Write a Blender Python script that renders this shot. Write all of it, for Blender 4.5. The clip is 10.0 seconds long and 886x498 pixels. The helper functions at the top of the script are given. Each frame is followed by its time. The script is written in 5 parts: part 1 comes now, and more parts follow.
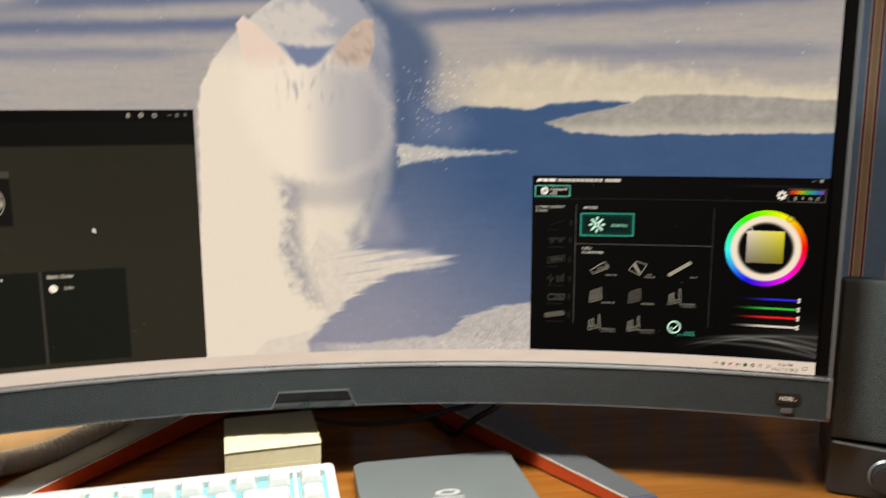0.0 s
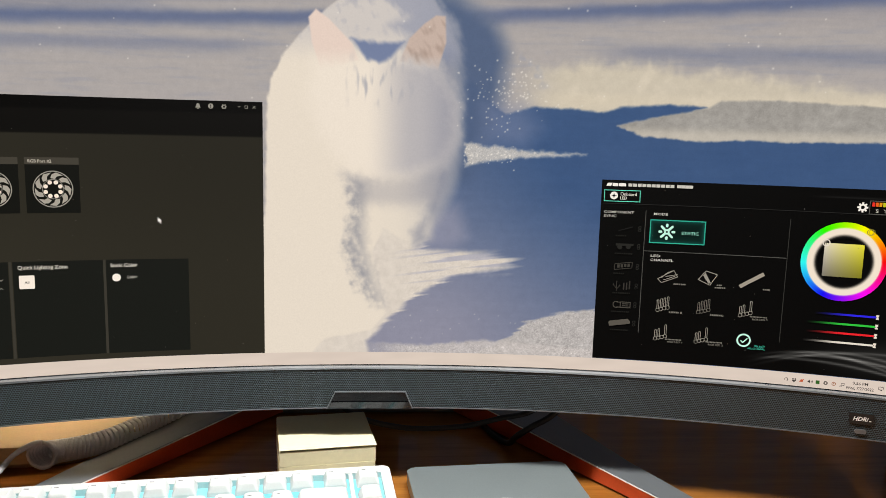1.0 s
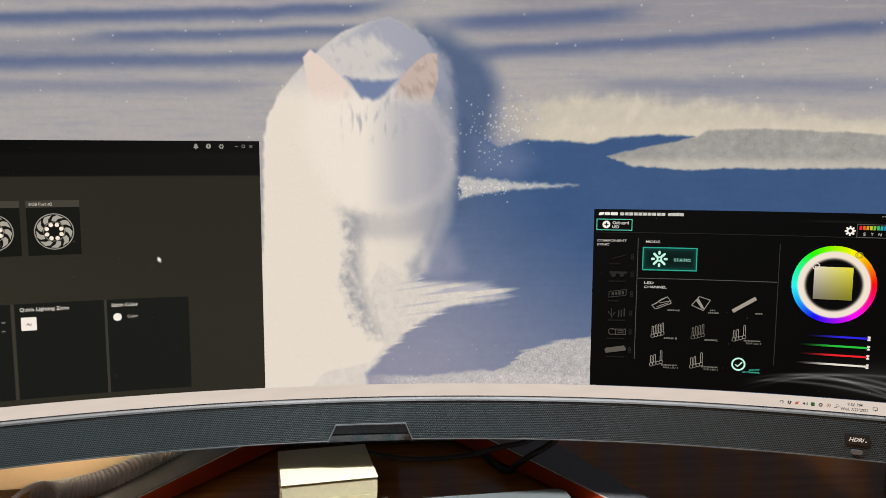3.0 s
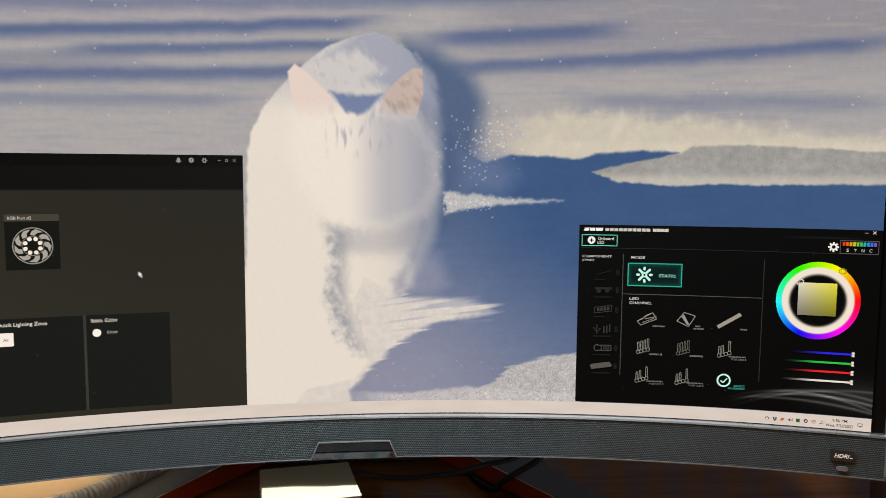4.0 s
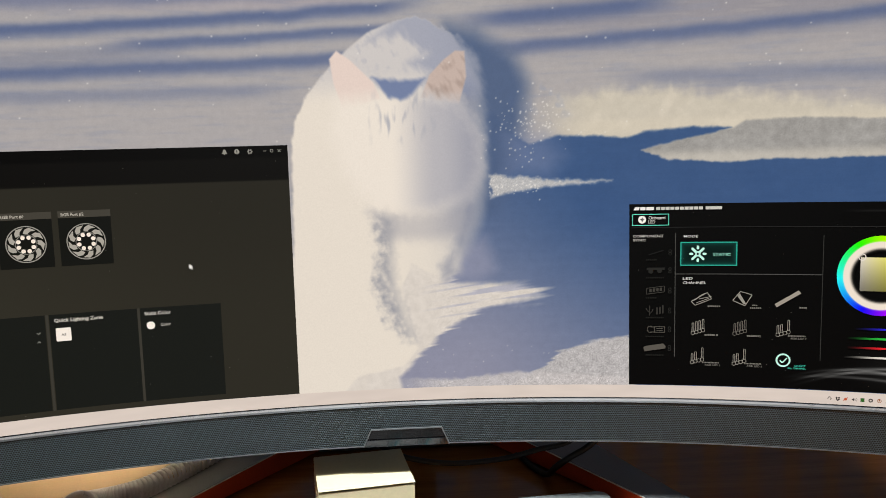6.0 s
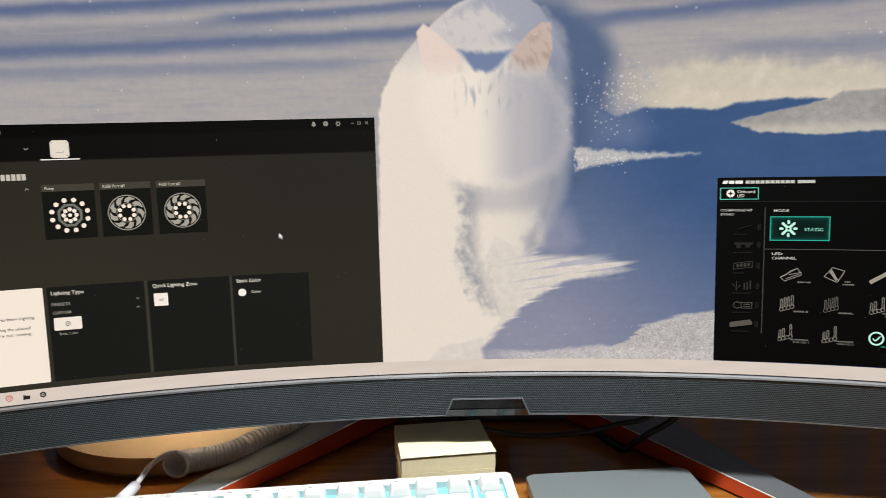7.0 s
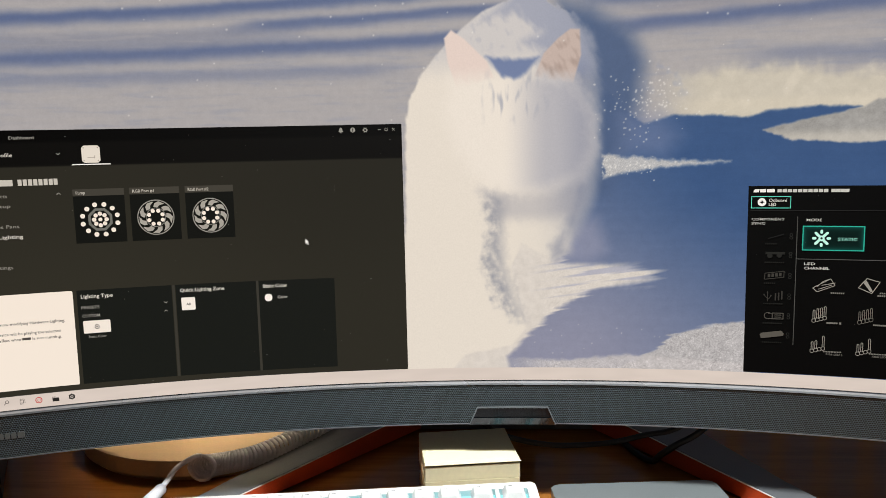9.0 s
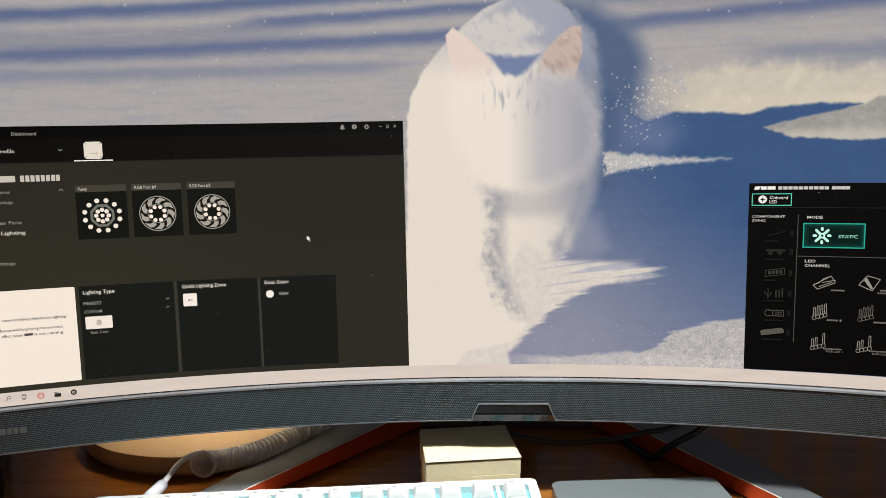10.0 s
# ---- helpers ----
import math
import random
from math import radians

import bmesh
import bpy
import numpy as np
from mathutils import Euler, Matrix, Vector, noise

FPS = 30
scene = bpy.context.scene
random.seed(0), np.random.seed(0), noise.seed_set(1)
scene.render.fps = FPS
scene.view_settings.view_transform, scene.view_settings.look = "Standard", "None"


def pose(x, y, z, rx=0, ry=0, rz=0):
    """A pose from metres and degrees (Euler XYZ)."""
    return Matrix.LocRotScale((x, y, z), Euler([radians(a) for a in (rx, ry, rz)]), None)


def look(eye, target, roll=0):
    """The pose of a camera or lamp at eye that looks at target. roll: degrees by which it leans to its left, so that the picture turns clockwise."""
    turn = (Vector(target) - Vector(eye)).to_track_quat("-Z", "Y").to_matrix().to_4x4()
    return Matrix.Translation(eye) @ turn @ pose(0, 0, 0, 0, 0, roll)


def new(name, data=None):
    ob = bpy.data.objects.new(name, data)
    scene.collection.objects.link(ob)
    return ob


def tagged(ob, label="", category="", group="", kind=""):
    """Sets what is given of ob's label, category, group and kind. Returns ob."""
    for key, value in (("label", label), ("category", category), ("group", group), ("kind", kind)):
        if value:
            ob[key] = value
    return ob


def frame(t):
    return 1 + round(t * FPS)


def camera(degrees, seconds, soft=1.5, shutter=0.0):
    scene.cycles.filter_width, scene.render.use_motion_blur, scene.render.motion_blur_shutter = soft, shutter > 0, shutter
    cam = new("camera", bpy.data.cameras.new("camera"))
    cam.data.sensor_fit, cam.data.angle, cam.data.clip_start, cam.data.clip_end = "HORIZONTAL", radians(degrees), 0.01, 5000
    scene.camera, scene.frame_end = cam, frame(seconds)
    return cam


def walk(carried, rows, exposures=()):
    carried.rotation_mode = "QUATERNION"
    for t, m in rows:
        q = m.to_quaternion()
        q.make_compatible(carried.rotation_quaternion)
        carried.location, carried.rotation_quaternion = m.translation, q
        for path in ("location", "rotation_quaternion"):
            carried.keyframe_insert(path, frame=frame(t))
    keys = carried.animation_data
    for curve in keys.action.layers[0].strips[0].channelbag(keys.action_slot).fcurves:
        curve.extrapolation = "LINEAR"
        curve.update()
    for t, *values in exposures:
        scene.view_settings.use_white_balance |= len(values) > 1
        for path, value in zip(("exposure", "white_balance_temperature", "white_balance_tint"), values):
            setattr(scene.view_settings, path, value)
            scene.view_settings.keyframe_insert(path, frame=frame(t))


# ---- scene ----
# ---------------------------------------------------------------- camera
cam = camera(58.25, 10.0, soft=0.8, shutter=0.3)
# seconds, place, yaw, pitch, roll
ROWS = [
    (0.0, 0.0308, -0.6316, 1.0493, -6.88, -9.97, 0.15),
    (0.2, 0.0085, -0.6259, 1.0431, -5.65, -11.52, -1.03),
    (0.5, -0.0039, -0.6293, 1.0426, -4.97, -10.53, -1.99),
    (1.0, 0.0034, -0.6193, 1.0367, -4.59, -8.93, -1.47),
    (1.5, -0.0013, -0.6187, 1.0365, -4.55, -8.99, -1.44),
    (2.0, -0.0001, -0.6191, 1.0334, -4.45, -9.02, -1.38),
    (2.5, 0.0005, -0.6246, 1.0381, -4.11, -8.44, -0.85),
    (2.7, 0.0036, -0.6308, 1.0428, -4.38, -7.65, -0.51),
    (3.8, -0.0028, -0.6129, 1.0441, -6.36, -6.48, -0.37),
    (4.0, 0.0025, -0.6241, 1.0417, -6.16, -5.88, -0.42),
    (4.5, 0.0202, -0.6002, 1.0375, -8.89, -6.40, -0.22),
    (5.0, 0.0075, -0.6205, 1.0434, -4.68, -6.68, 1.28),
    (5.2, 0.0023, -0.6116, 1.0452, -4.79, -7.00, 1.34),
    (6.3, -0.0008, -0.6193, 1.0399, -2.66, -6.95, 1.47),
    (6.5, -0.0044, -0.6170, 1.0391, -2.45, -6.99, 1.32),
    (7.0, -0.0182, -0.6235, 1.0338, 1.18, -8.07, 1.42),
    (7.5, -0.0100, -0.6213, 1.0376, 2.51, -7.60, 1.51),
    (8.0, -0.0177, -0.6222, 1.0397, 2.56, -7.65, 1.32),
    (8.5, -0.0165, -0.6235, 1.0367, 2.55, -7.49, 1.25),
    (9.0, -0.0174, -0.6210, 1.0338, 3.18, -7.56, 1.20),
    (9.5, -0.0132, -0.6220, 1.0327, 3.18, -7.47, 1.20),
    (10.0, -0.0175, -0.6226, 1.0315, 3.26, -7.56, 1.11),
]
walk(cam, [(t, pose(x, y, z, 90 + pitch, roll, yaw)) for t, x, y, z, yaw, pitch, roll in ROWS],
     [(0.0, 0.0, 7550, 10), (0.6, 0.0, 7250, 10), (2.0, 0.0, 6850, 10), (10.0, 0.0, 6800, 10)])
# ---------------------------------------------------------------- world and lights
world = bpy.data.worlds.new("world")
scene.world = world
world.use_nodes = True
world.node_tree.nodes["Background"].inputs["Color"].default_value = (0.55, 0.58, 0.62, 1)
world.node_tree.nodes["Background"].inputs["Strength"].default_value = 0.02


def area_lamp(name, m, size, watts, colour):
    lamp = bpy.data.lights.new(name, "AREA")
    lamp.shape, lamp.size, lamp.energy, lamp.color = "DISK", size, watts, colour
    ob = new(name, lamp)
    ob.matrix_world = m
    return ob


# a light bar above the screen, out of view
bar = bpy.data.lights.new("light_bar", "AREA")
bar.shape, bar.size, bar.size_y, bar.energy, bar.color = "RECTANGLE", 0.42, 0.03, 5.4, (0.93, 0.97, 1.0)
new("light_bar", bar).matrix_world = look((0.04, -0.165, 1.245), (0.04, -0.175, 0.74))
lamp_head = area_lamp("desk_lamp", look((-0.31, 0.17, 0.99), (-0.29, 0.12, 0.74)), 0.08, 0.11, (1.0, 0.78, 0.50))
lamp_head.data.spread = radians(62)
# unseen overhead fill, added to lift the wall and speakers
area_lamp("room_fill", look((0.30, -0.75, 2.38), (0.30, -0.6, 0.0)), 0.35, 6.5, (1.0, 0.93, 0.84))

# ---------------------------------------------------------------- plan, in metres
DZ = 0.74            # desk top
SB = DZ + 0.105      # lower edge of the picture on the monitor
HALF = 0.3985        # half the picture's width, along the curve
TALL = 0.334         # its height
WALL = 0.32          # striped wall behind the desk


# ---------------------------------------------------------------- materials
def lin(r, g, b):
    """Linear colour of an 8-bit display colour."""
    return tuple(((c / 255) / 12.92 if c / 255 <= 0.04045 else ((c / 255 + 0.055) / 1.055) ** 2.4) for c in (r, g, b))


def material(name, colour=(0.5, 0.5, 0.5), rough=0.5, metal=0.0, spec=0.5, coat=0.0):
    m = bpy.data.materials.new(name)
    m.use_nodes = True
    b = m.node_tree.nodes["Principled BSDF"]
    b.inputs["Base Color"].default_value = (*colour, 1)
    b.inputs["Roughness"].default_value = rough
    b.inputs["Metallic"].default_value = metal
    b.inputs["Specular IOR Level"].default_value = spec
    b.inputs["Coat Weight"].default_value = coat
    return m


def nodes_of(m):
    t = m.node_tree
    return t, t.nodes["Principled BSDF"], t.nodes.new, t.links.new


def grainy(name, colour, rough=0.5, metal=0.0, scale=400.0, amount=0.25, bump=0.1, spec=0.5, blotch=12.0):
    """A surface with fine grain and slow stains, in colour, gloss and relief."""
    m = material(name, colour, rough, metal, spec)
    t, b, add, link = nodes_of(m)
    co = add("ShaderNodeTexCoord")
    fine, slow = add("ShaderNodeTexNoise"), add("ShaderNodeTexNoise")
    fine.inputs["Scale"].default_value, fine.inputs["Detail"].default_value = scale, 4
    slow.inputs["Scale"].default_value, slow.inputs["Detail"].default_value = blotch, 3
    both = add("ShaderNodeMath")
    both.operation = "ADD"
    for n in (fine, slow):
        link(co.outputs["Object"], n.inputs["Vector"])
    link(fine.outputs["Fac"], both.inputs[0])
    link(slow.outputs["Fac"], both.inputs[1])
    ramp = add("ShaderNodeMapRange")
    ramp.inputs["From Min"].default_value, ramp.inputs["From Max"].default_value = 0.7, 1.3
    ramp.inputs["To Min"].default_value, ramp.inputs["To Max"].default_value = 1 - amount, 1 + amount
    link(both.outputs[0], ramp.inputs["Value"])
    mul = add("ShaderNodeVectorMath")
    mul.operation = "MULTIPLY"
    mul.inputs[0].default_value = colour
    link(ramp.outputs[0], mul.inputs[1])
    link(mul.outputs[0], b.inputs["Base Color"])
    rr = add("ShaderNodeMapRange")
    rr.inputs["To Min"].default_value, rr.inputs["To Max"].default_value = max(rough - 0.12, 0.03), min(rough + 0.12, 1)
    link(slow.outputs["Fac"], rr.inputs["Value"])
    link(rr.outputs[0], b.inputs["Roughness"])
    if bump:
        bp = add("ShaderNodeBump")
        bp.inputs["Strength"].default_value, bp.inputs["Distance"].default_value = bump, 0.001
        link(fine.outputs["Fac"], bp.inputs["Height"])
        link(bp.outputs[0], b.inputs["Normal"])
    return m


GLOW = {}


def glow(r, g, b, strength=1.0):
    """A lit area of a display, in its own 8-bit colour."""
    key = (r, g, b, strength)
    if key not in GLOW:
        m = material("display_%d_%d_%d" % (r, g, b), (0.0015, 0.0015, 0.0015), 0.5, spec=0.02)
        bs = m.node_tree.nodes["Principled BSDF"]
        bs.inputs["Emission Color"].default_value = (*lin(r, g, b), 1)
        bs.inputs["Emission Strength"].default_value = strength
        GLOW[key] = m
    return GLOW[key]


def glow_painted(name, sparkle=0.0):
    """A lit picture whose colours are kept at the mesh's corners, with fine grain."""
    m = material(name, (0.0015, 0.0015, 0.0015), 0.5, spec=0.02)
    t, b, add, link = nodes_of(m)
    at = add("ShaderNodeVertexColor")
    at.layer_name = "paint"
    if sparkle:
        co, n1 = add("ShaderNodeTexCoord"), add("ShaderNodeTexNoise")
        n1.inputs["Scale"].default_value, n1.inputs["Detail"].default_value = 900, 3
        link(co.outputs["Object"], n1.inputs["Vector"])
        mr = add("ShaderNodeMapRange")
        mr.inputs["From Min"].default_value, mr.inputs["From Max"].default_value = 0.3, 0.7
        mr.inputs["To Min"].default_value, mr.inputs["To Max"].default_value = 1 - sparkle, 1 + sparkle
        link(n1.outputs["Fac"], mr.inputs["Value"])
        mu = add("ShaderNodeVectorMath")
        mu.operation = "MULTIPLY"
        link(at.outputs["Color"], mu.inputs[0])
        link(mr.outputs[0], mu.inputs[1])
        link(mu.outputs[0], b.inputs["Emission Color"])
    else:
        link(at.outputs["Color"], b.inputs["Emission Color"])
    b.inputs["Emission Strength"].default_value = 0.95 if sparkle else 1.0
    return m


def wood_material():
    m = material("varnished_wood", (0.3, 0.12, 0.03), 0.2, spec=0.35, coat=0.25)
    t, b, add, link = nodes_of(m)
    co, mp = add("ShaderNodeTexCoord"), add("ShaderNodeMapping")
    mp.inputs["Scale"].default_value = (1.0, 14.0, 14.0)
    link(co.outputs["Object"], mp.inputs["Vector"])
    n1, n2, n3 = (add("ShaderNodeTexNoise") for _ in range(3))
    for n, s, d in ((n1, 5, 6), (n2, 40, 4), (n3, 2.5, 3)):
        n.inputs["Scale"].default_value, n.inputs["Detail"].default_value = s, d
        n.inputs["Distortion"].default_value = 0.6
    link(mp.outputs[0], n1.inputs["Vector"])
    link(mp.outputs[0], n2.inputs["Vector"])
    link(co.outputs["Object"], n3.inputs["Vector"])
    s1 = add("ShaderNodeMath")
    s1.operation = "MULTIPLY_ADD"
    s1.inputs[1].default_value = 0.45
    link(n2.outputs["Fac"], s1.inputs[0])
    link(n1.outputs["Fac"], s1.inputs[2])
    ramp = add("ShaderNodeValToRGB")
    ramp.color_ramp.elements[0].position, ramp.color_ramp.elements[0].color = 0.45, (0.235, 0.082, 0.014, 1)
    ramp.color_ramp.elements[1].position, ramp.color_ramp.elements[1].color = 1.0, (0.43, 0.170, 0.035, 1)
    link(s1.outputs[0], ramp.inputs["Fac"])
    link(ramp.outputs[0], b.inputs["Base Color"])
    rr = add("ShaderNodeMapRange")
    rr.inputs["To Min"].default_value, rr.inputs["To Max"].default_value = 0.12, 0.28
    link(n3.outputs["Fac"], rr.inputs["Value"])
    link(rr.outputs[0], b.inputs["Roughness"])
    bp = add("ShaderNodeBump")
    bp.inputs["Strength"].default_value, bp.inputs["Distance"].default_value = 0.08, 0.0006
    link(s1.outputs[0], bp.inputs["Height"])
    link(bp.outputs[0], b.inputs["Normal"])
    return m


def stripes_material():
    """Wallpaper: blue fields with tan bands edged in white and maroon."""
    m = material("striped_wallpaper", rough=0.75, spec=0.2)
    t, b, add, link = nodes_of(m)
    co, sep = add("ShaderNodeTexCoord"), add("ShaderNodeSeparateXYZ")
    link(co.outputs["Object"], sep.inputs[0])
    sh = add("ShaderNodeMath")
    sh.operation = "ADD"
    sh.inputs[1].default_value = 0.0260
    link(sep.outputs["X"], sh.inputs[0])
    dv = add("ShaderNodeMath")
    dv.operation = "DIVIDE"
    dv.inputs[1].default_value = 0.052
    link(sh.outputs[0], dv.inputs[0])
    fr = add("ShaderNodeMath")
    fr.operation = "FRACT"
    link(dv.outputs[0], fr.inputs[0])
    ramp = add("ShaderNodeValToRGB")
    cr = ramp.color_ramp
    cr.interpolation = "CONSTANT"
    blue, white, maroon, tan = (0.24, 0.39, 0.66, 1), (0.80, 0.74, 0.72, 1), (0.24, 0.030, 0.054, 1), (0.58, 0.41, 0.26, 1)
    cr.elements[0].position, cr.elements[0].color = 0.0, blue
    cr.elements[1].position, cr.elements[1].color = 0.60, white
    for p, c in ((0.63, maroon), (0.69, white), (0.72, tan), (0.88, white), (0.91, maroon), (0.97, white)):
        e = cr.elements.new(p)
        e.color = c
    link(fr.outputs[0], ramp.inputs["Fac"])
    nz = add("ShaderNodeTexNoise")
    nz.inputs["Scale"].default_value, nz.inputs["Detail"].default_value = 60, 5
    link(co.outputs["Object"], nz.inputs["Vector"])
    mr = add("ShaderNodeMapRange")
    mr.inputs["To Min"].default_value, mr.inputs["To Max"].default_value = 0.85, 1.15
    link(nz.outputs["Fac"], mr.inputs["Value"])
    mu = add("ShaderNodeVectorMath")
    mu.operation = "MULTIPLY"
    link(ramp.outputs[0], mu.inputs[0])
    link(mr.outputs[0], mu.inputs[1])
    link(mu.outputs[0], b.inputs["Base Color"])
    bp = add("ShaderNodeBump")
    bp.inputs["Strength"].default_value, bp.inputs["Distance"].default_value = 0.15, 0.0005
    link(nz.outputs["Fac"], bp.inputs["Height"])
    link(bp.outputs[0], b.inputs["Normal"])
    return m


def dotted_material(name, face, hole, pitch, share, rough, metal=0.0, bump=0.6):
    """Perforated or woven sheet: staggered round holes, by the mesh's UV in metres."""
    m = material(name, face, rough, metal)
    t, b, add, link = nodes_of(m)
    uv, mp = add("ShaderNodeUVMap"), add("ShaderNodeMapping")
    uv.uv_map = "UVMap"
    mp.inputs["Scale"].default_value = (1 / pitch, 1 / (pitch * 0.866), 1)
    link(uv.outputs[0], mp.inputs["Vector"])
    sep = add("ShaderNodeSeparateXYZ")
    link(mp.outputs[0], sep.inputs[0])

    def op(kind, a, c=None):
        n = add("ShaderNodeMath")
        n.operation = kind
        for i, v in enumerate((a, c)):
            if v is None:
                continue
            if isinstance(v, (int, float)):
                n.inputs[i].default_value = v
            else:
                link(v, n.inputs[i])
        return n.outputs[0]

    row = op("FLOOR", sep.outputs["Y"])
    odd = op("MULTIPLY", op("MODULO", op("ABSOLUTE", row), 2.0), 0.5)
    fx = op("SUBTRACT", op("FRACT", op("ADD", sep.outputs["X"], odd)), 0.5)
    fy = op("SUBTRACT", op("FRACT", sep.outputs["Y"]), 0.5)
    d = op("SQRT", op("ADD", op("MULTIPLY", fx, fx), op("MULTIPLY", fy, fy)))
    mr = add("ShaderNodeMapRange")
    mr.inputs["From Min"].default_value, mr.inputs["From Max"].default_value = share - 0.08, share + 0.08
    link(d, mr.inputs["Value"])
    nz = add("ShaderNodeTexNoise")
    nz.inputs["Scale"].default_value = 30
    mix = add("ShaderNodeMix")
    mix.data_type = "RGBA"
    mix.inputs["A"].default_value, mix.inputs["B"].default_value = (*hole, 1), (*face, 1)
    link(mr.outputs[0], mix.inputs["Factor"])
    vm = add("ShaderNodeVectorMath")
    vm.operation = "MULTIPLY"
    wear = add("ShaderNodeMapRange")
    wear.inputs["To Min"].default_value, wear.inputs["To Max"].default_value = 0.8, 1.2
    link(nz.outputs["Fac"], wear.inputs["Value"])
    link(mix.outputs["Result"], vm.inputs[0])
    link(wear.outputs[0], vm.inputs[1])
    link(vm.outputs[0], b.inputs["Base Color"])
    bp = add("ShaderNodeBump")
    bp.inputs["Strength"].default_value, bp.inputs["Distance"].default_value = bump, 0.0005
    link(mr.outputs[0], bp.inputs["Height"])
    link(bp.outputs[0], b.inputs["Normal"])
    return m


WOOD = wood_material()
STRIPES = stripes_material()
PLASTER = grainy("painted_plaster", (0.62, 0.58, 0.52), 0.8, scale=150, amount=0.06)
CARPET = grainy("carpet", (0.22, 0.18, 0.15), 0.95, scale=600, amount=0.3, bump=0.4)
GRILLE = dotted_material("perforated_grille", (0.058, 0.086, 0.100), (0.0012, 0.0016, 0.002), 0.0017, 0.41, 0.42, 0.15)
SATIN = grainy("satin_grey_plastic", (0.17, 0.185, 0.2), 0.35, 0.4, scale=900, amount=0.08, bump=0.03)
BLACK_GLOSS = grainy("dark_button_plastic", (0.016, 0.018, 0.019), 0.3, scale=900, amount=0.1, bump=0.02)
LIP = grainy("bright_satin_lip", (0.46, 0.50, 0.54), 0.27, 0.9, scale=1500, amount=0.05, bump=0.0)
BEZEL = material("black_bezel", (0.003, 0.003, 0.003), 0.35, spec=0.12)
SENSOR_GLASS = material("sensor_window_glass", (0.006, 0.007, 0.008), 0.08, spec=0.75)
SENSOR = material("black_sensor_glass", (0.003, 0.003, 0.004), 0.12, spec=0.22)
# bluish sheen of the grey leg ends, painted as a base colour
TIP_SHEEN = grainy("tip_blue_sheen", (0.20, 0.23, 0.42), 0.3, scale=800, amount=0.1, bump=0.03)
BLACK = grainy("black_plastic", (0.014, 0.014, 0.015), 0.5, scale=900, amount=0.25, bump=0.06)
LEG_GREY = grainy("leg_grey_paint", (0.165, 0.18, 0.195), 0.38, 0.35, scale=1200, amount=0.12, bump=0.05)
LEG_EDGE = material("leg_bright_edge", (0.85, 0.83, 0.8), 0.35, 0.3)
LEG_RED = grainy("leg_red_paint", (0.56, 0.075, 0.022), 0.42, scale=700, amount=0.12, bump=0.03)
NOTE = grainy("note_paper", (0.76, 0.71, 0.49), 0.85, scale=300, amount=0.05, bump=0.05, spec=0.2)
BEIGE = grainy("beige_plastic", (0.62, 0.47, 0.30), 0.45, scale=500, amount=0.06, bump=0.03)
CORD = grainy("white_cord", (0.74, 0.75, 0.80), 0.5, scale=800, amount=0.12, bump=0.1)
KEY_WHITE = grainy("white_keycap", (0.68, 0.69, 0.69), 0.45, scale=700, amount=0.03, bump=0.03)
CASE_WHITE = grainy("white_keyboard_case", (0.66, 0.66, 0.65), 0.38, scale=600, amount=0.03, bump=0.02)
LEGEND = material("pale_grey_legend", (0.45, 0.46, 0.47), 0.6)
DRIVE_GREY = grainy("brushed_grey_lid", (0.23, 0.265, 0.275), 0.38, 0.35, scale=900, amount=0.06, bump=0.03)
SILVER = material("silver_print", (0.6, 0.61, 0.62), 0.4, 0.2)
FOAM = dotted_material("speaker_cloth", (0.115, 0.150, 0.165), (0.018, 0.023, 0.026), 0.0015, 0.38, 0.85, bump=1.0)
SPEAKER_BLACK = grainy("speaker_black_shell", (0.034, 0.037, 0.040), 0.35, scale=700, amount=0.2, bump=0.06)
MARK = material("dull_grey_mark", (0.09, 0.1, 0.1), 0.45)
LETTER = material("button_print", (0.75, 0.76, 0.76), 0.4)


# ---------------------------------------------------------------- building helpers
def part(name, bm, mat, parent=None, label="", smooth=False):
    """Links a bmesh as one mesh object under a thing or a part."""
    me = bpy.data.meshes.new(name)
    bmesh.ops.recalc_face_normals(bm, faces=bm.faces[:])
    bm.to_mesh(me)
    bm.free()
    me.materials.append(mat)
    if smooth:
        for p in me.polygons:
            p.use_smooth = True
    ob = new(name, me)
    if parent is not None:
        ob.parent = parent
    if label:
        ob["label"] = label
    return ob


def thing(name, m, label, category, group="", kind=""):
    ob = new(name)
    ob.empty_display_size = 0.05
    ob.matrix_world = m
    return tagged(ob, label, category, group, kind)


def box_bm(x0, x1, y0, y1, z0, z1, bevel=0.0, seg=2):
    bm = bmesh.new()
    bmesh.ops.create_cube(bm, size=1)
    for v in bm.verts:
        v.co = Vector(((x0 + x1) / 2 + v.co.x * (x1 - x0), (y0 + y1) / 2 + v.co.y * (y1 - y0), (z0 + z1) / 2 + v.co.z * (z1 - z0)))
    if bevel:
        bmesh.ops.bevel(bm, geom=bm.edges[:], offset=bevel, segments=seg, affect="EDGES", profile=0.6)
    return bm


def prism_bm(outline, z0, z1, bevel=0.0, top=None):
    """A straight prism over an outline; top: another outline of the same count for its upper face."""
    bm = bmesh.new()
    lo = [bm.verts.new((x, y, z0)) for x, y in outline]
    hi = [bm.verts.new((x, y, z1)) for x, y in (top or outline)]
    bm.faces.new(lo[::-1])
    roof = bm.faces.new(hi)
    n = len(lo)
    for i in range(n):
        bm.faces.new((lo[i], lo[(i + 1) % n], hi[(i + 1) % n], hi[i]))
    if bevel:
        bmesh.ops.bevel(bm, geom=list(roof.edges), offset=bevel, segments=3, affect="EDGES", profile=0.6)
    return bm


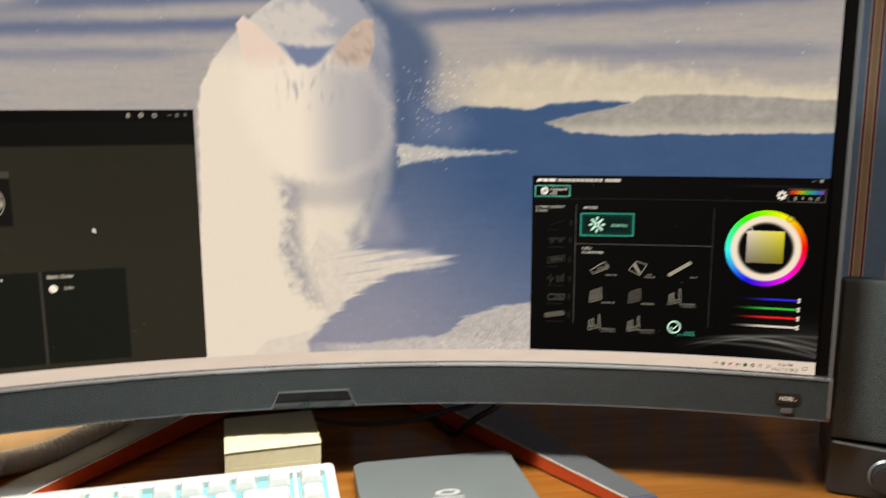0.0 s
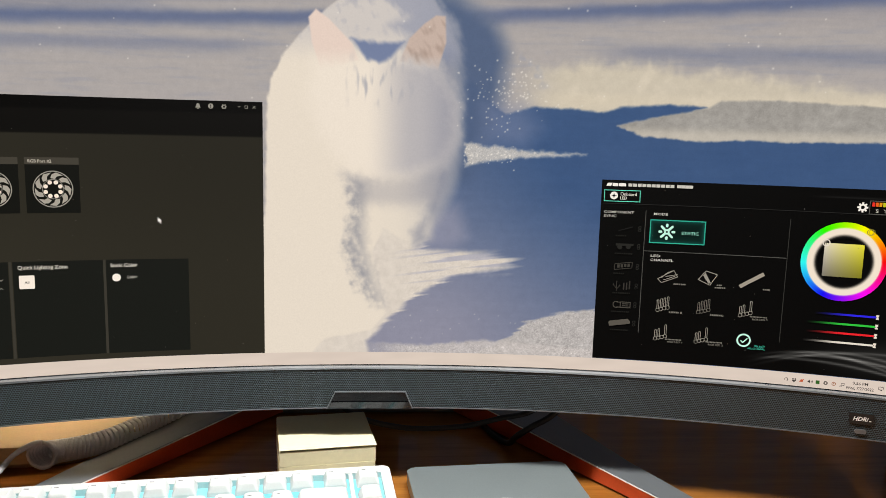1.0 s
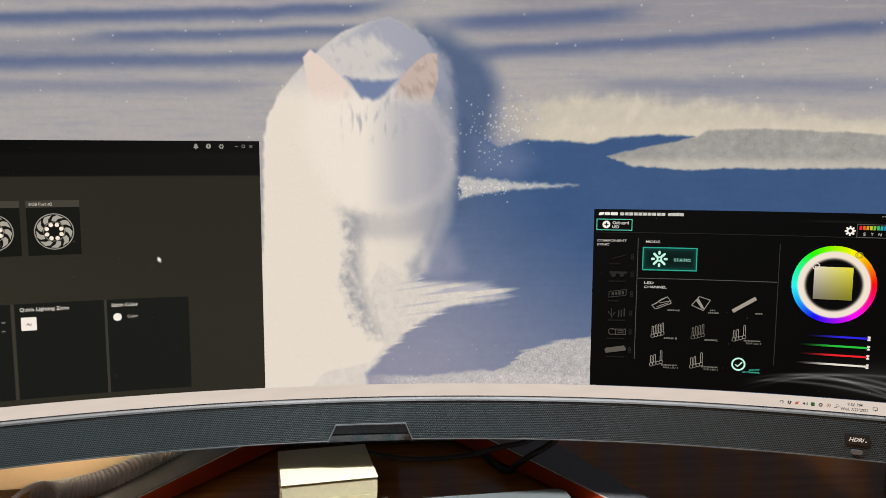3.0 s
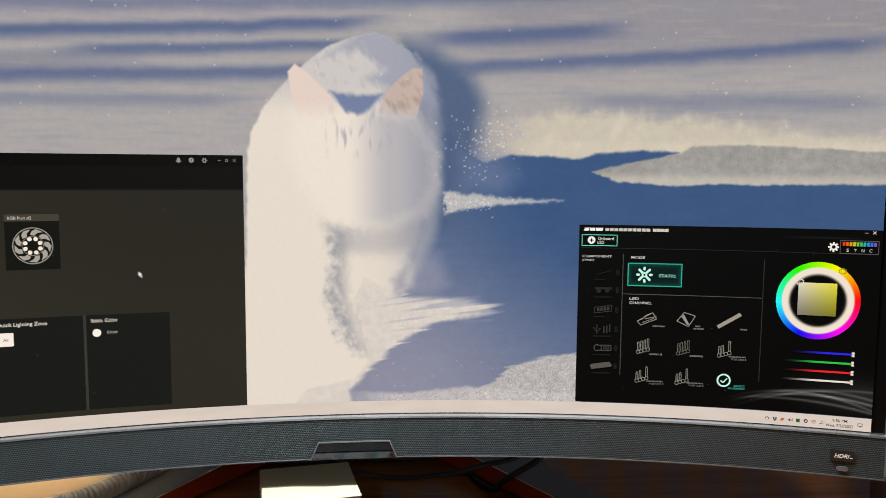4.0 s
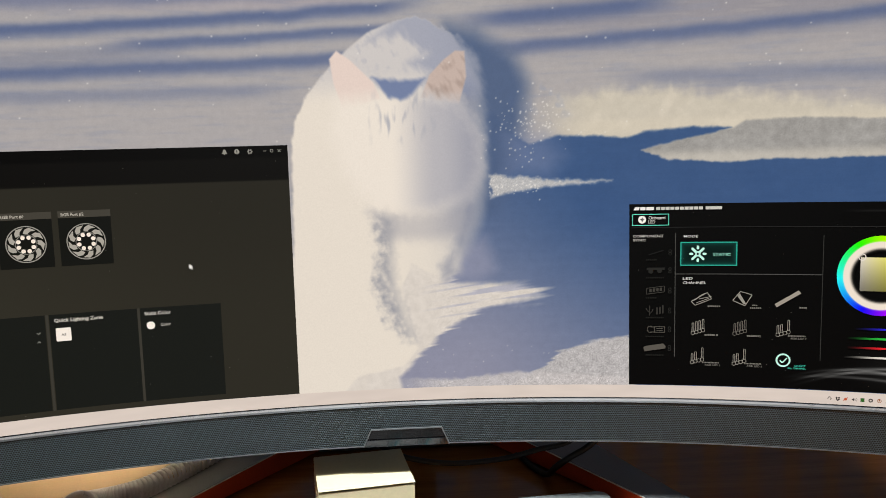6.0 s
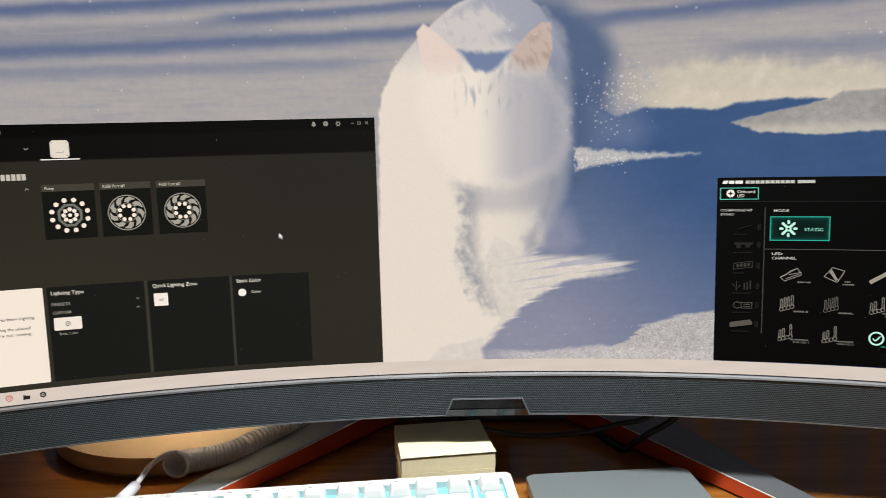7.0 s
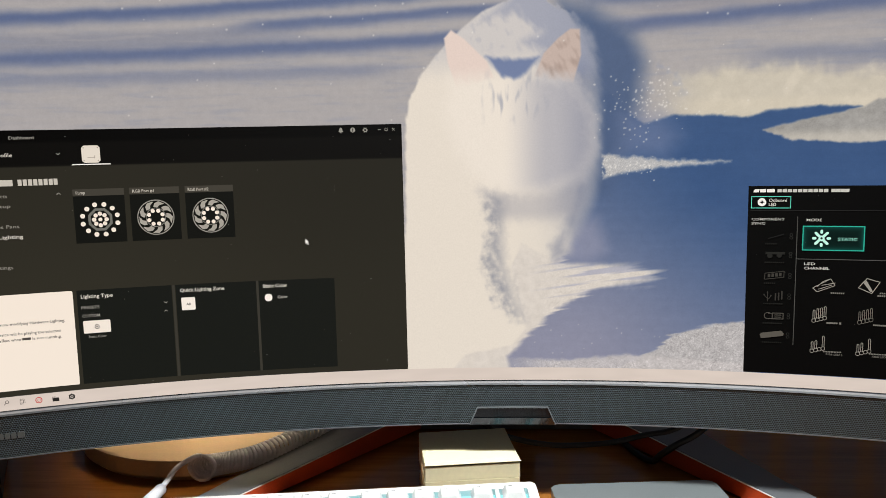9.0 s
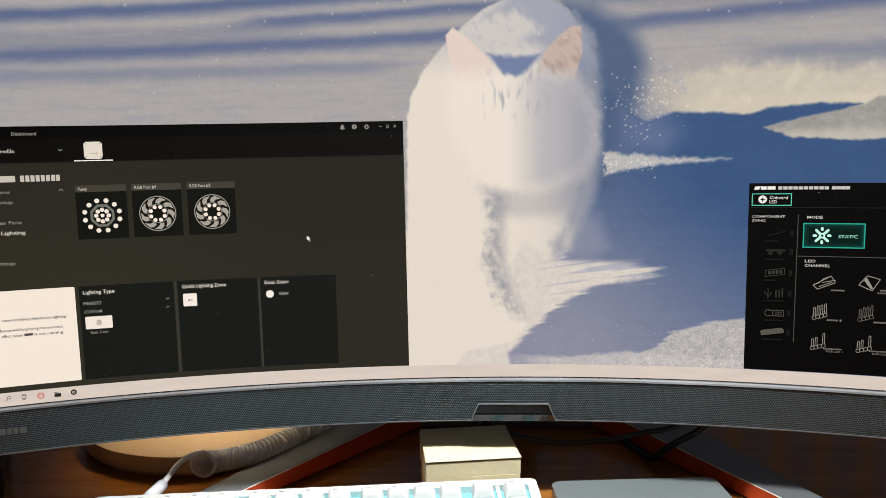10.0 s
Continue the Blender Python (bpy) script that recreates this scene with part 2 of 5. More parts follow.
def rounded(x0, x1, y0, y1, r, n=6):
    pts = []
    for cx, cy, a0 in ((x1 - r, y1 - r, 0), (x0 + r, y1 - r, 90), (x0 + r, y0 + r, 180), (x1 - r, y0 + r, 270)):
        for i in range(n + 1):
            a = radians(a0 + 90 * i / n)
            pts.append((cx + r * math.cos(a), cy + r * math.sin(a)))
    return pts


def tube_bm(points, radius, sides=10):
    """A round tube along a line of points."""
    bm = bmesh.new()
    rings = []
    up = Vector((0, 0, 1))
    for i, p in enumerate(points):
        d = (points[min(i + 1, len(points) - 1)] - points[max(i - 1, 0)]).normalized()
        a = d.cross(up)
        a = a.normalized() if a.length > 1e-4 else Vector((1, 0, 0))
        b = d.cross(a).normalized()
        rings.append([bm.verts.new(p + radius * (math.cos(2 * math.pi * k / sides) * a + math.sin(2 * math.pi * k / sides) * b)) for k in range(sides)])
    for r0, r1 in zip(rings, rings[1:]):
        for k in range(sides):
            bm.faces.new((r0[k], r0[(k + 1) % sides], r1[(k + 1) % sides], r1[k]))
    bm.faces.new(rings[0][::-1])
    bm.faces.new(rings[-1])
    return bm


def smooth_line(pts, n=12):
    """Catmull-Rom line through a few points."""
    pts = [Vector(p) for p in pts]
    ext = [2 * pts[0] - pts[1], *pts, 2 * pts[-1] - pts[-2]]
    out = []
    for i in range(1, len(ext) - 2):
        p0, p1, p2, p3 = ext[i - 1:i + 3]
        for k in range(n):
            t = k / n
            out.append(0.5 * (2 * p1 + (p2 - p0) * t + (2 * p0 - 5 * p1 + 4 * p2 - p3) * t * t + (3 * p1 - p0 - 3 * p2 + p3) * t ** 3))
    out.append(pts[-1])
    return out


# ---------------------------------------------------------------- the curved display: s along the curve, h up, off towards the viewer
def bow(s, h, off=0.0):
    r = 1.0 - off
    return Vector((r * math.sin(s), r * math.cos(s) - 1.0, SB + h))


def bow_profile(profile, s0, s1, n=64):
    """A closed profile of (off, h) drawn along the curve, with end caps and UV in metres."""
    bm = bmesh.new()
    uv = bm.loops.layers.uv.new("UVMap")
    rings = []
    for i in range(n + 1):
        s = s0 + (s1 - s0) * i / n
        rings.append([bm.verts.new(bow(s, h, o)) for o, h in profile])
    k = len(profile)
    for i in range(n):
        for j in range(k):
            f = bm.faces.new((rings[i][j], rings[i + 1][j], rings[i + 1][(j + 1) % k], rings[i][(j + 1) % k]))
            for lp, (ss, jj) in zip(f.loops, ((i, j), (i + 1, j), (i + 1, (j + 1) % k), (i, (j + 1) % k))):
                lp[uv].uv = (s0 + (s1 - s0) * ss / n, profile[jj][1])
    bm.faces.new(rings[0])
    bm.faces.new(rings[-1][::-1])
    return bm


def bow_outline(outline, off, holes=()):
    """A flat patch with an outline of (s, h) in millimetres, laid on the curve."""
    bm = bmesh.new()
    bm.faces.new([bm.verts.new((s, h, 0)) for s, h in outline])
    lo, hi = min(s for s, h in outline), max(s for s, h in outline)
    cut = 12.0
    x = math.floor(lo / cut) * cut + cut
    while x < hi:
        bmesh.ops.bisect_plane(bm, geom=bm.verts[:] + bm.edges[:] + bm.faces[:], plane_co=(x, 0, 0), plane_no=(1, 0, 0))
        x += cut
    for v in bm.verts:
        v.co = bow(v.co.x / 1000, v.co.y / 1000, off)
    return bm


def rect(s0, h0, s1, h1, r=0.0):
    s0, s1, h0, h1 = min(s0, s1), max(s0, s1), min(h0, h1), max(h0, h1)
    return rounded(s0, s1, h0, h1, r, 3) if r else [(s0, h0), (s1, h0), (s1, h1), (s0, h1)]


def disc(s, h, r, n=24):
    return [(s + r * math.cos(2 * math.pi * i / n), h + r * math.sin(2 * math.pi * i / n)) for i in range(n)]


def stroke(a, b, w):
    """Outline of a straight stroke from a to b, w wide."""
    d = Vector((b[0] - a[0], b[1] - a[1])).normalized() * w / 2
    return [(a[0] - d.y, a[1] + d.x), (a[0] + d.y, a[1] - d.x), (b[0] + d.y, b[1] - d.x), (b[0] - d.y, b[1] + d.x)][::-1]


def merge(*bms):
    out = bms[0]
    for b in bms[1:]:
        me = bpy.data.meshes.new("join")
        b.to_mesh(me)
        b.free()
        out.from_mesh(me)
        bpy.data.meshes.remove(me)
    return out


def lit(name, outlines, mat, parent, off):
    """One lit mark of the display out of one or several outlines."""
    if isinstance(outlines[0][0], (int, float)):
        outlines = [outlines]
    return part(name, merge(*[bow_outline(o, off) for o in outlines]), mat, parent)


def lit_each(name, outlines, mat, parent, off):
    """The same, with every outline a mark of its own."""
    return [part(name, bow_outline(o, off), mat, parent) for o in outlines]


def frame_strokes(s0, h0, s1, h1, w):
    return [rect(s0, h0, s1, h0 + w), rect(s0, h1 - w, s1, h1), rect(s0, h0 + w, s0 + w, h1 - w), rect(s1 - w, h0 + w, s1, h1 - w)]


def ring_strokes(s, h, r0, r1, n=24, a0=0.0, a1=360.0):
    out = []
    for i in range(n):
        p, q = radians(a0 + (a1 - a0) * i / n), radians(a0 + (a1 - a0) * (i + 1) / n)
        out.append([(s + r0 * math.cos(p), h + r0 * math.sin(p)), (s + r1 * math.cos(p), h + r1 * math.sin(p)),
                    (s + r1 * math.cos(q), h + r1 * math.sin(q)), (s + r0 * math.cos(q), h + r0 * math.sin(q))])
    return out


WORDS = []


def words(text, s0, s1, h, tall, mat, parent, off, lean=0.0, bold=0.011):
    """Writing from s0 to s1, its middle at h and its capitals tall, laid on the curve later on."""
    cu = bpy.data.curves.new("writing", "FONT")
    cu.body, cu.resolution_u, cu.offset, cu.shear = text, 2, bold, lean
    WORDS.append((new("writing", cu), text, s0, s1, h, tall, mat, parent, off))


def lay_words():
    bpy.context.view_layer.update()
    dg = bpy.context.evaluated_depsgraph_get()
    for src, text, s0, s1, h, tall, mat, parent, off in WORDS:
        me = bpy.data.meshes.new_from_object(src.evaluated_get(dg))
        xs = [v.co.x for v in me.vertices]
        lo, wide = min(xs), max(xs) - min(xs)
        for v in me.vertices:
            v.co = bow((s0 + (v.co.x - lo) / wide * (s1 - s0)) / 1000, (h + (v.co.y - 0.345) / 0.69 * tall) / 1000, off)
        me.materials.clear()
        me.materials.append(mat)
        ob = new("text", me)
        ob.parent = parent
    for row in WORDS:
        cu = row[0].data
        bpy.data.objects.remove(row[0])
        bpy.data.curves.remove(cu)


# ---------------------------------------------------------------- room
def room():
    def slab(name, x0, x1, y0, y1, z0, z1, mat, label):
        return tagged(part(name, box_bm(x0, x1, y0, y1, z0, z1), mat), label, "room", kind="structure")
    slab("floor", -2, 2, -2.6, WALL, -0.1, 0, CARPET, "brown carpeted floor of the room")
    slab("ceiling", -2.1, 2.1, -2.7, WALL + 0.1, 2.42, 2.5, PLASTER, "pale painted ceiling of the room")
    slab("wall_north", -2.1, 2.1, WALL, WALL + 0.1, 0, 2.42, STRIPES, "wall papered in blue, tan and maroon stripes")
    slab("wall_south", -2.1, 2.1, -2.7, -2.6, 0, 2.42, PLASTER, "plain painted wall behind the viewer")
    slab("wall_east", 2, 2.1, -2.6, WALL, 0, 2.42, PLASTER, "plain painted side wall of the room")
    slab("wall_west", -2.1, -2, -2.6, WALL, 0, 2.42, PLASTER, "plain painted side wall of the room")


def desk():
    d = thing("desk", pose(0, 0, DZ), "glossy orange-brown varnished wooden desk against the wall", "desk")
    part("desktop", box_bm(-0.85, 0.85, -0.52, WALL - 0.01, -0.03, 0, 0.004), WOOD, d)
    part("side_panel", box_bm(-0.82, -0.79, -0.46, WALL - 0.03, -DZ, -0.03, 0.002), WOOD, d)
    part("side_panel", box_bm(0.79, 0.82, -0.46, WALL - 0.03, -DZ, -0.03, 0.002), WOOD, d)


room()
desk()

# ---------------------------------------------------------------- curved monitor
monitor = thing("monitor", pose(0, 0, 0), "wide curved monitor with a dark grille chin, showing a snow picture", "monitor")


def smooth_step(x, a, b):
    t = np.clip((x - a) / (b - a), 0, 1)
    return t * t * (3 - 2 * t)


def lattice(seed, nx, ny, S, H):
    """Smooth gradient noise over the picture, nx by ny cells, about 0 to 1."""
    g = np.random.default_rng(seed).random((ny + 2, nx + 2)) * 2 * math.pi
    u = (S - S.min()) / (S.max() - S.min()) * nx
    v = (H - H.min()) / (H.max() - H.min()) * ny
    i, j = np.minimum(u.astype(int), nx), np.minimum(v.astype(int), ny)
    x, y = u - i, v - j
    fx, fy = (t * t * t * (t * (t * 6 - 15) + 10) for t in (x, y))

    def corner(di, dj):
        a = g[j + dj, i + di]
        return np.cos(a) * (x - di) + np.sin(a) * (y - dj)

    n = (corner(0, 0) * (1 - fx) + corner(1, 0) * fx) * (1 - fy) + (corner(0, 1) * (1 - fx) + corner(1, 1) * fx) * fy
    return 0.5 + 0.75 * n


def clouds(seed, nx, ny, S, H, octaves=4):
    out, w = 0, 0
    for k in range(octaves):
        out = out + lattice(seed + k, nx * 2 ** k, ny * 2 ** k, S, H) * 0.55 ** k
        w += 0.55 ** k
    return out / w


def inside(outline, S, H, soft):
    """How far a place lies within an outline, 0 to 1, over a soft edge."""
    d = np.full(S.shape, 1e9)
    sign = np.zeros(S.shape, bool)
    n = len(outline)
    for i in range(n):
        (x0, y0), (x1, y1) = outline[i], outline[(i + 1) % n]
        ex, ey = x1 - x0, y1 - y0
        t = np.clip(((S - x0) * ex + (H - y0) * ey) / (ex * ex + ey * ey + 1e-9), 0, 1)
        d = np.minimum(d, (S - x0 - t * ex) ** 2 + (H - y0 - t * ey) ** 2)
        if y0 != y1:
            sign ^= ((y0 > H) != (y1 > H)) & (S < ex * (H - y0) / ey + x0)
    d = np.sqrt(d) * np.where(sign, 1, -1)
    return smooth_step(d, -soft, soft)


def snow_picture(S, H):
    """The display's picture of sunlit snow, blue shadows and one plain white shape."""
    def colour(r, g, b):
        return np.array((r, g, b), float)

    def lay(img, mask, c):
        m = np.clip(mask, 0, 1)[..., None]
        return img * (1 - m) + c * m

    wob = clouds(5, 24, 11, S, H) - 0.5
    wob2 = clouds(9, 24, 11, S, H) - 0.5
    fine = clouds(20, 130, 56, S, H, 3) - 0.5
    streaky = clouds(27, 16, 70, S, H, 3) - 0.5
    S1, H1 = S + 10 * wob, H + 10 * wob2
    slant = clouds(44, 9, 120, S, H - 0.13 * S, 2) - 0.5
    speck = np.random.default_rng(61).normal(0, 1, S.shape)
    fur = clouds(52, 150, 40, S + 0.5 * H, H - 0.3 * S, 2) - 0.5
    # far snow
    img = np.zeros(S.shape + (3,)) + colour(172, 168, 170)
    img = lay(img, smooth_step(H, 296, 312) * smooth_step(-S, -10, 60), colour(176, 167, 171))
    img = lay(img, smooth_step(H, 255, 300) * smooth_step(S, 60, 130), colour(150, 147, 155))
    img = lay(img, smooth_step(-np.abs(H - 279 - 0.04 * S), -10, -3) * smooth_step(-S, 110, 230) * 0.7, colour(134, 137, 153))
    img = lay(img, smooth_step(streaky, 0.0, 0.25) * 0.28, colour(140, 146, 166))
    img = lay(img, smooth_step(-streaky, 0.02, 0.25) * 0.25, colour(184, 177, 175))
    # soft blue bands: level at s = 0, slope, half width, depth, from, to
    for at, slope, wide, deep, s0, s1 in ((307, 0.068, 5.0, 0.95, -420, 40), (291, 0.062, 4.4, 0.85, -230, 30), (271, 0.045, 5.4, 0.85, -420, 30), (249, 0.024, 5.0, 0.4, -420, -60),
                                          (292, 0.055, 6.5, 0.95, 30, 230), (270, 0.05, 5.4, 0.85, 45, 420), (322, 0.05, 5.5, 0.6, -420, 420), (251, -0.01, 6.5, 0.4, 150, 420)):
        level = at + S * slope + 3.0 * wob
        ends = smooth_step(S, s0, s0 + 60) * smooth_step(-S, -s1, -s1 + 60)
        d = H + 2 * wob2 - level
        img = lay(img, np.exp(-np.abs(d / (wide * np.where(d > 0, 0.8, 1.25))) ** 2.2) * deep * 0.92 * ends, colour(84, 100, 140))
    # warm lit bank with a crumbling upper edge
    crumb = clouds(71, 60, 26, S, H, 3) - 0.5
    edge = 243 - 0.10 * np.maximum(S - 190, 0) - 0.12 * np.maximum(165 - S, 0) + 10 * wob + 13 * crumb
    bank = smooth_step(S, 96, 150) * smooth_step(H, 196, 204) * smooth_step(edge - H, -5, 10)
    img = lay(img, bank * 0.95, colour(206, 198, 183) + (14 * crumb)[..., None])
    img = lay(img, bank * smooth_step(-np.abs(H - 212), -9, -1) * 0.5, colour(218, 208, 190))
    img = lay(img, bank * smooth_step(crumb + wob, 0.05, 0.35) * 0.3, colour(224, 214, 198))
    img = lay(img, smooth_step(crumb, 0.03, 0.25) * smooth_step(S, 84, 120) * smooth_step(-S, -150, -110) * smooth_step(H, 205, 215) * smooth_step(-H, -262, -240) * 0.5, colour(142, 150, 172))
    # great blue shadow
    shade = inside([(60, 240), (84, 214), (100, 200), (122, 206), (150, 206), (175, 203.5), (190, 208), (220, 210.5), (252, 209), (237, 203), (200, 198), (186, 194), (207, 186), (420, 186), (420, -10), (-30, -10), (-30, 60), (20, 120)], S + 2.5 * wob + 2 * fine, H + 3 * wob2 + 2 * fine, 1.6)
    deep = np.clip(smooth_step(H, 20, 175) * 0.55 + smooth_step(S + 0.3 * H, 50, 230) * 0.55, 0, 1)[..., None]
    img = lay(img, shade, colour(142, 144, 166) * (1 - deep) + colour(60, 88, 132) * deep + (6 * wob + 5 * streaky)[..., None])
    img = lay(img, inside([(40, 292), (62, 286), (90, 270), (101, 246), (99, 220), (94, 200), (86, 176), (76, 150), (50, 140), (40, 180)], S + 7 * wob, H + 5 * wob2, 11) * 0.95, colour(78, 97, 132))
    img = lay(img, inside([(84, 205), (112, 208), (128, 192), (116, 176), (84, 178)], S1, H1, 14) * 0.5, colour(124, 135, 168))
    # lit tongues over the shadow
    tongue = inside([(186, 194), (215, 201), (252, 208), (262, 214), (300, 215), (420, 209), (420, 187), (300, 185), (241, 184), (205, 187)], S + 3 * wob + 3 * fine, H + 3 * wob2 + 2 * fine, 1.2)
    img = lay(img, tongue, colour(160, 158, 156) + (22 * fine + 26 * wob + 3 * speck)[..., None])
    img = lay(img, tongue * smooth_step(-H, -196, -187) * 0.7, colour(204, 198, 188))
    img = lay(img, inside([(70, 178), (98, 175), (116, 173), (165, 171), (116, 167.5), (88, 164), (72, 160)], S + 8 * fine, H + 2 * wob + 4 * fine, 1.8) * 0.85, colour(206, 202, 198) + (9 * speck)[..., None])
    # lit ground round the shape's foot, its edge combed along the light
    comb = 34 * slant
    foot = inside([(-90, -10), (-90, 120), (0, 112), (36, 104), (44, 94), (98, 91), (113, 84), (104, 79), (70, 74), (52, 66), (34, 57), (22, 46), (12, 36), (4, 26), (-4, 19), (2, -10)], S + comb * smooth_step(S, -10, 60), H + 2 * fine, 2.6 + 3 * smooth_step(S, 60, 110))
    img = lay(img, foot * 0.97, colour(222, 214, 206) + (10 * fine + 5 * speck * smooth_step(S, 10, 40))[..., None])
    img = lay(img, foot * smooth_step(slant, 0.06, 0.2) * smooth_step(S, 8, 60) * 0.6, colour(158, 162, 188))
    img = lay(img, inside([(36, 96), (60, 94), (74, 104), (66, 128), (40, 122)], S1, H, 9) * 0.8, colour(142, 146, 170))
    img = lay(img, inside([(86, 11), (112, 25), (122, 36), (150, 44.5), (182, 50), (182, -10), (70, -10)], S + comb * 0.45 + 4 * fine, H + 4 * wob2 + 3 * fine, 1.4), colour(184, 181, 183) + (26 * fine + 15 * speck)[..., None])
    img = lay(img, inside([(-90, 14), (0, 18), (42, 16), (92, 21), (182, 16), (182, -10), (-90, -10)], S, H + 4 * fine, 1.8) * 0.9 * smooth_step(S, -20, 36), colour(196, 191, 192) + (20 * fine + 14 * speck * smooth_step(S, -30, 30))[..., None])
    # plain white shape
    fringe = (5 * fur + 3 * fine) * (0.35 + 0.65 * smooth_step(H, 190, 240))
    body = inside([(-85, -5), (-82, 141), (-80, 206), (-77, 222), (-68, 241), (-54, 257), (-38, 273), (-20, 287), (-3, 294), (16, 298), (31, 293), (46, 281), (57, 264), (62, 244), (64, 214), (64, 170), (59, 141), (50, 122), (42, 101), (33, 97), (8, 110), (0, 92), (5, 62), (11, 42), (0, 28), (-37, 21), (-60, -5)], S + fringe, H + 0.8 * fringe, 1.4 + 9 * smooth_step(S, 38, 60))
    img = lay(img, body, colour(232, 223, 212))
    img = lay(img, body * smooth_step(S, 14, 60) * smooth_step(H, 70, 130) * 0.92, colour(122, 130, 154))
    img = lay(img, body * inside([(-14, 284), (4, 286), (16, 277), (24, 270), (10, 264), (26, 257), (22, 248), (72, 236), (74, 270), (40, 300), (10, 304)], S + 9 * fur, H + 9 * fur, 6) * 0.85, colour(132, 141, 168))
    img = lay(img, body * smooth_step(fur + 0.6 * fine, 0.0, 0.3) * smooth_step(H, 236, 270) * smooth_step(-S, -30, 10) * 0.4, colour(160, 163, 178))
    img = lay(img, body * smooth_step(H, 232, 262) * 0.5, colour(182, 182, 192))
    peaks = np.maximum(inside([(-40, 229), (-47, 250), (-49.5, 268), (-44, 274), (-34, 267), (-17, 250), (-12, 238)], S, H, 1.0), inside([(19, 238), (26, 255), (37, 266), (46, 272.5), (53, 272), (54, 253), (48, 232)], S, H, 1.0))
    img = lay(img, peaks, colour(230, 211, 203) - 32 * smooth_step(S, 0, 30)[..., None] - (90 * np.clip(fur, 0, 1) * smooth_step(S, 0, 30))[..., None])
    front = inside([(-45, 238), (-14, 240), (20, 240), (48, 234), (62, 207), (63, 184), (54, 162), (30, 152), (3, 149), (-20, 155), (-40, 180), (-50, 212)], S + 4 * fine + 4 * fur, H + 4 * fine + 4 * fur, 10.0)
    img = lay(img, front, colour(238, 229, 219))
    img = lay(img, front * smooth_step(S, -8, 32) * 0.92, colour(180, 179, 187))
    img = lay(img, front * smooth_step(S, 30, 64) * 0.7, colour(146, 149, 166))
    img = lay(img, inside([(-18, 254), (2, 251), (22, 252), (12, 240), (3, 236), (-6, 239)], S + 3 * fur, H + 4 * fur, 2.5) * 0.9, colour(104, 121, 162))
    img = lay(img, front * smooth_step(clouds(81, 140, 16, S, H, 2) - 0.5, 0.03, 0.25) * smooth_step(H, 196, 222) * smooth_step(-np.abs(S - 4), -34, -8) * 0.75, colour(158, 162, 176))
    # shade below, and the speckled shaded edge that runs down to the foot
    img = lay(img, inside([(-24, 152), (4, 147), (40, 150), (54, 158), (50, 132), (30, 126), (6, 128), (-14, 132)], S + 6 * fine, H + 6 * fine, 7) * 0.6, colour(176, 174, 180))
    img = lay(img, inside([(-20, 149), (-4, 146), (-6, 116), (-5, 93), (4, 65), (9, 48), (0, 50), (-13, 66), (-22, 93), (-18, 120)], S + 10 * fine + 5 * fur, H + 6 * fine, 6.5) * (0.55 + 0.03 * speck + 0.9 * fine + 0.8 * fur), colour(148, 150, 161))
    img = lay(img, inside([(8, 126), (40, 130), (44, 104), (30, 100), (6, 108)], S + 6 * fine, H, 9) * 0.7, colour(228, 220, 210))
    img = lay(img, inside([(30, 108), (41, 118), (42, 100), (33, 97)], S + 5 * fine, H, 5) * 0.6, colour(140, 144, 162))
    # loose snow grains in the air
    rng = np.random.default_rng(12)
    grid_s, grid_h = S[0, 1] - S[0, 0], H[1, 0] - H[0, 0]
    spots = [(rng.normal(100, 15), rng.normal(216, 15), rng.uniform(0.25, 0.7), 0.7) for _ in range(150)]
    spots += [(rng.uniform(70, 110), rng.normal(167, 4), rng.uniform(0.25, 0.6), 0.8) for _ in range(60)]
    spots += [(rng.uniform(-300, 380), rng.uniform(205, 320), rng.uniform(0.35, 0.8), 0.6) for _ in range(70)]
    spots += [(rng.uniform(-20, 180), rng.uniform(10, 45), rng.uniform(0.25, 0.5), 0.6) for _ in range(40)]
    for s, h, r, a in spots:
        i, j = int((s - S[0, 0]) / grid_s), int((h - H[0, 0]) / grid_h)
        sl = (slice(max(j - 3, 0), j + 4), slice(max(i - 3, 0), i + 4))
        if img[sl].size:
            img[sl] = lay(img[sl], a * np.exp(-((S[sl] - s) ** 2 + (H[sl] - h) ** 2) / r ** 2), colour(240, 236, 230))
    img = img * (1 + 0.05 * (fine * (1 - 0.85 * body))[..., None])
    return np.clip(img, 0, 255)


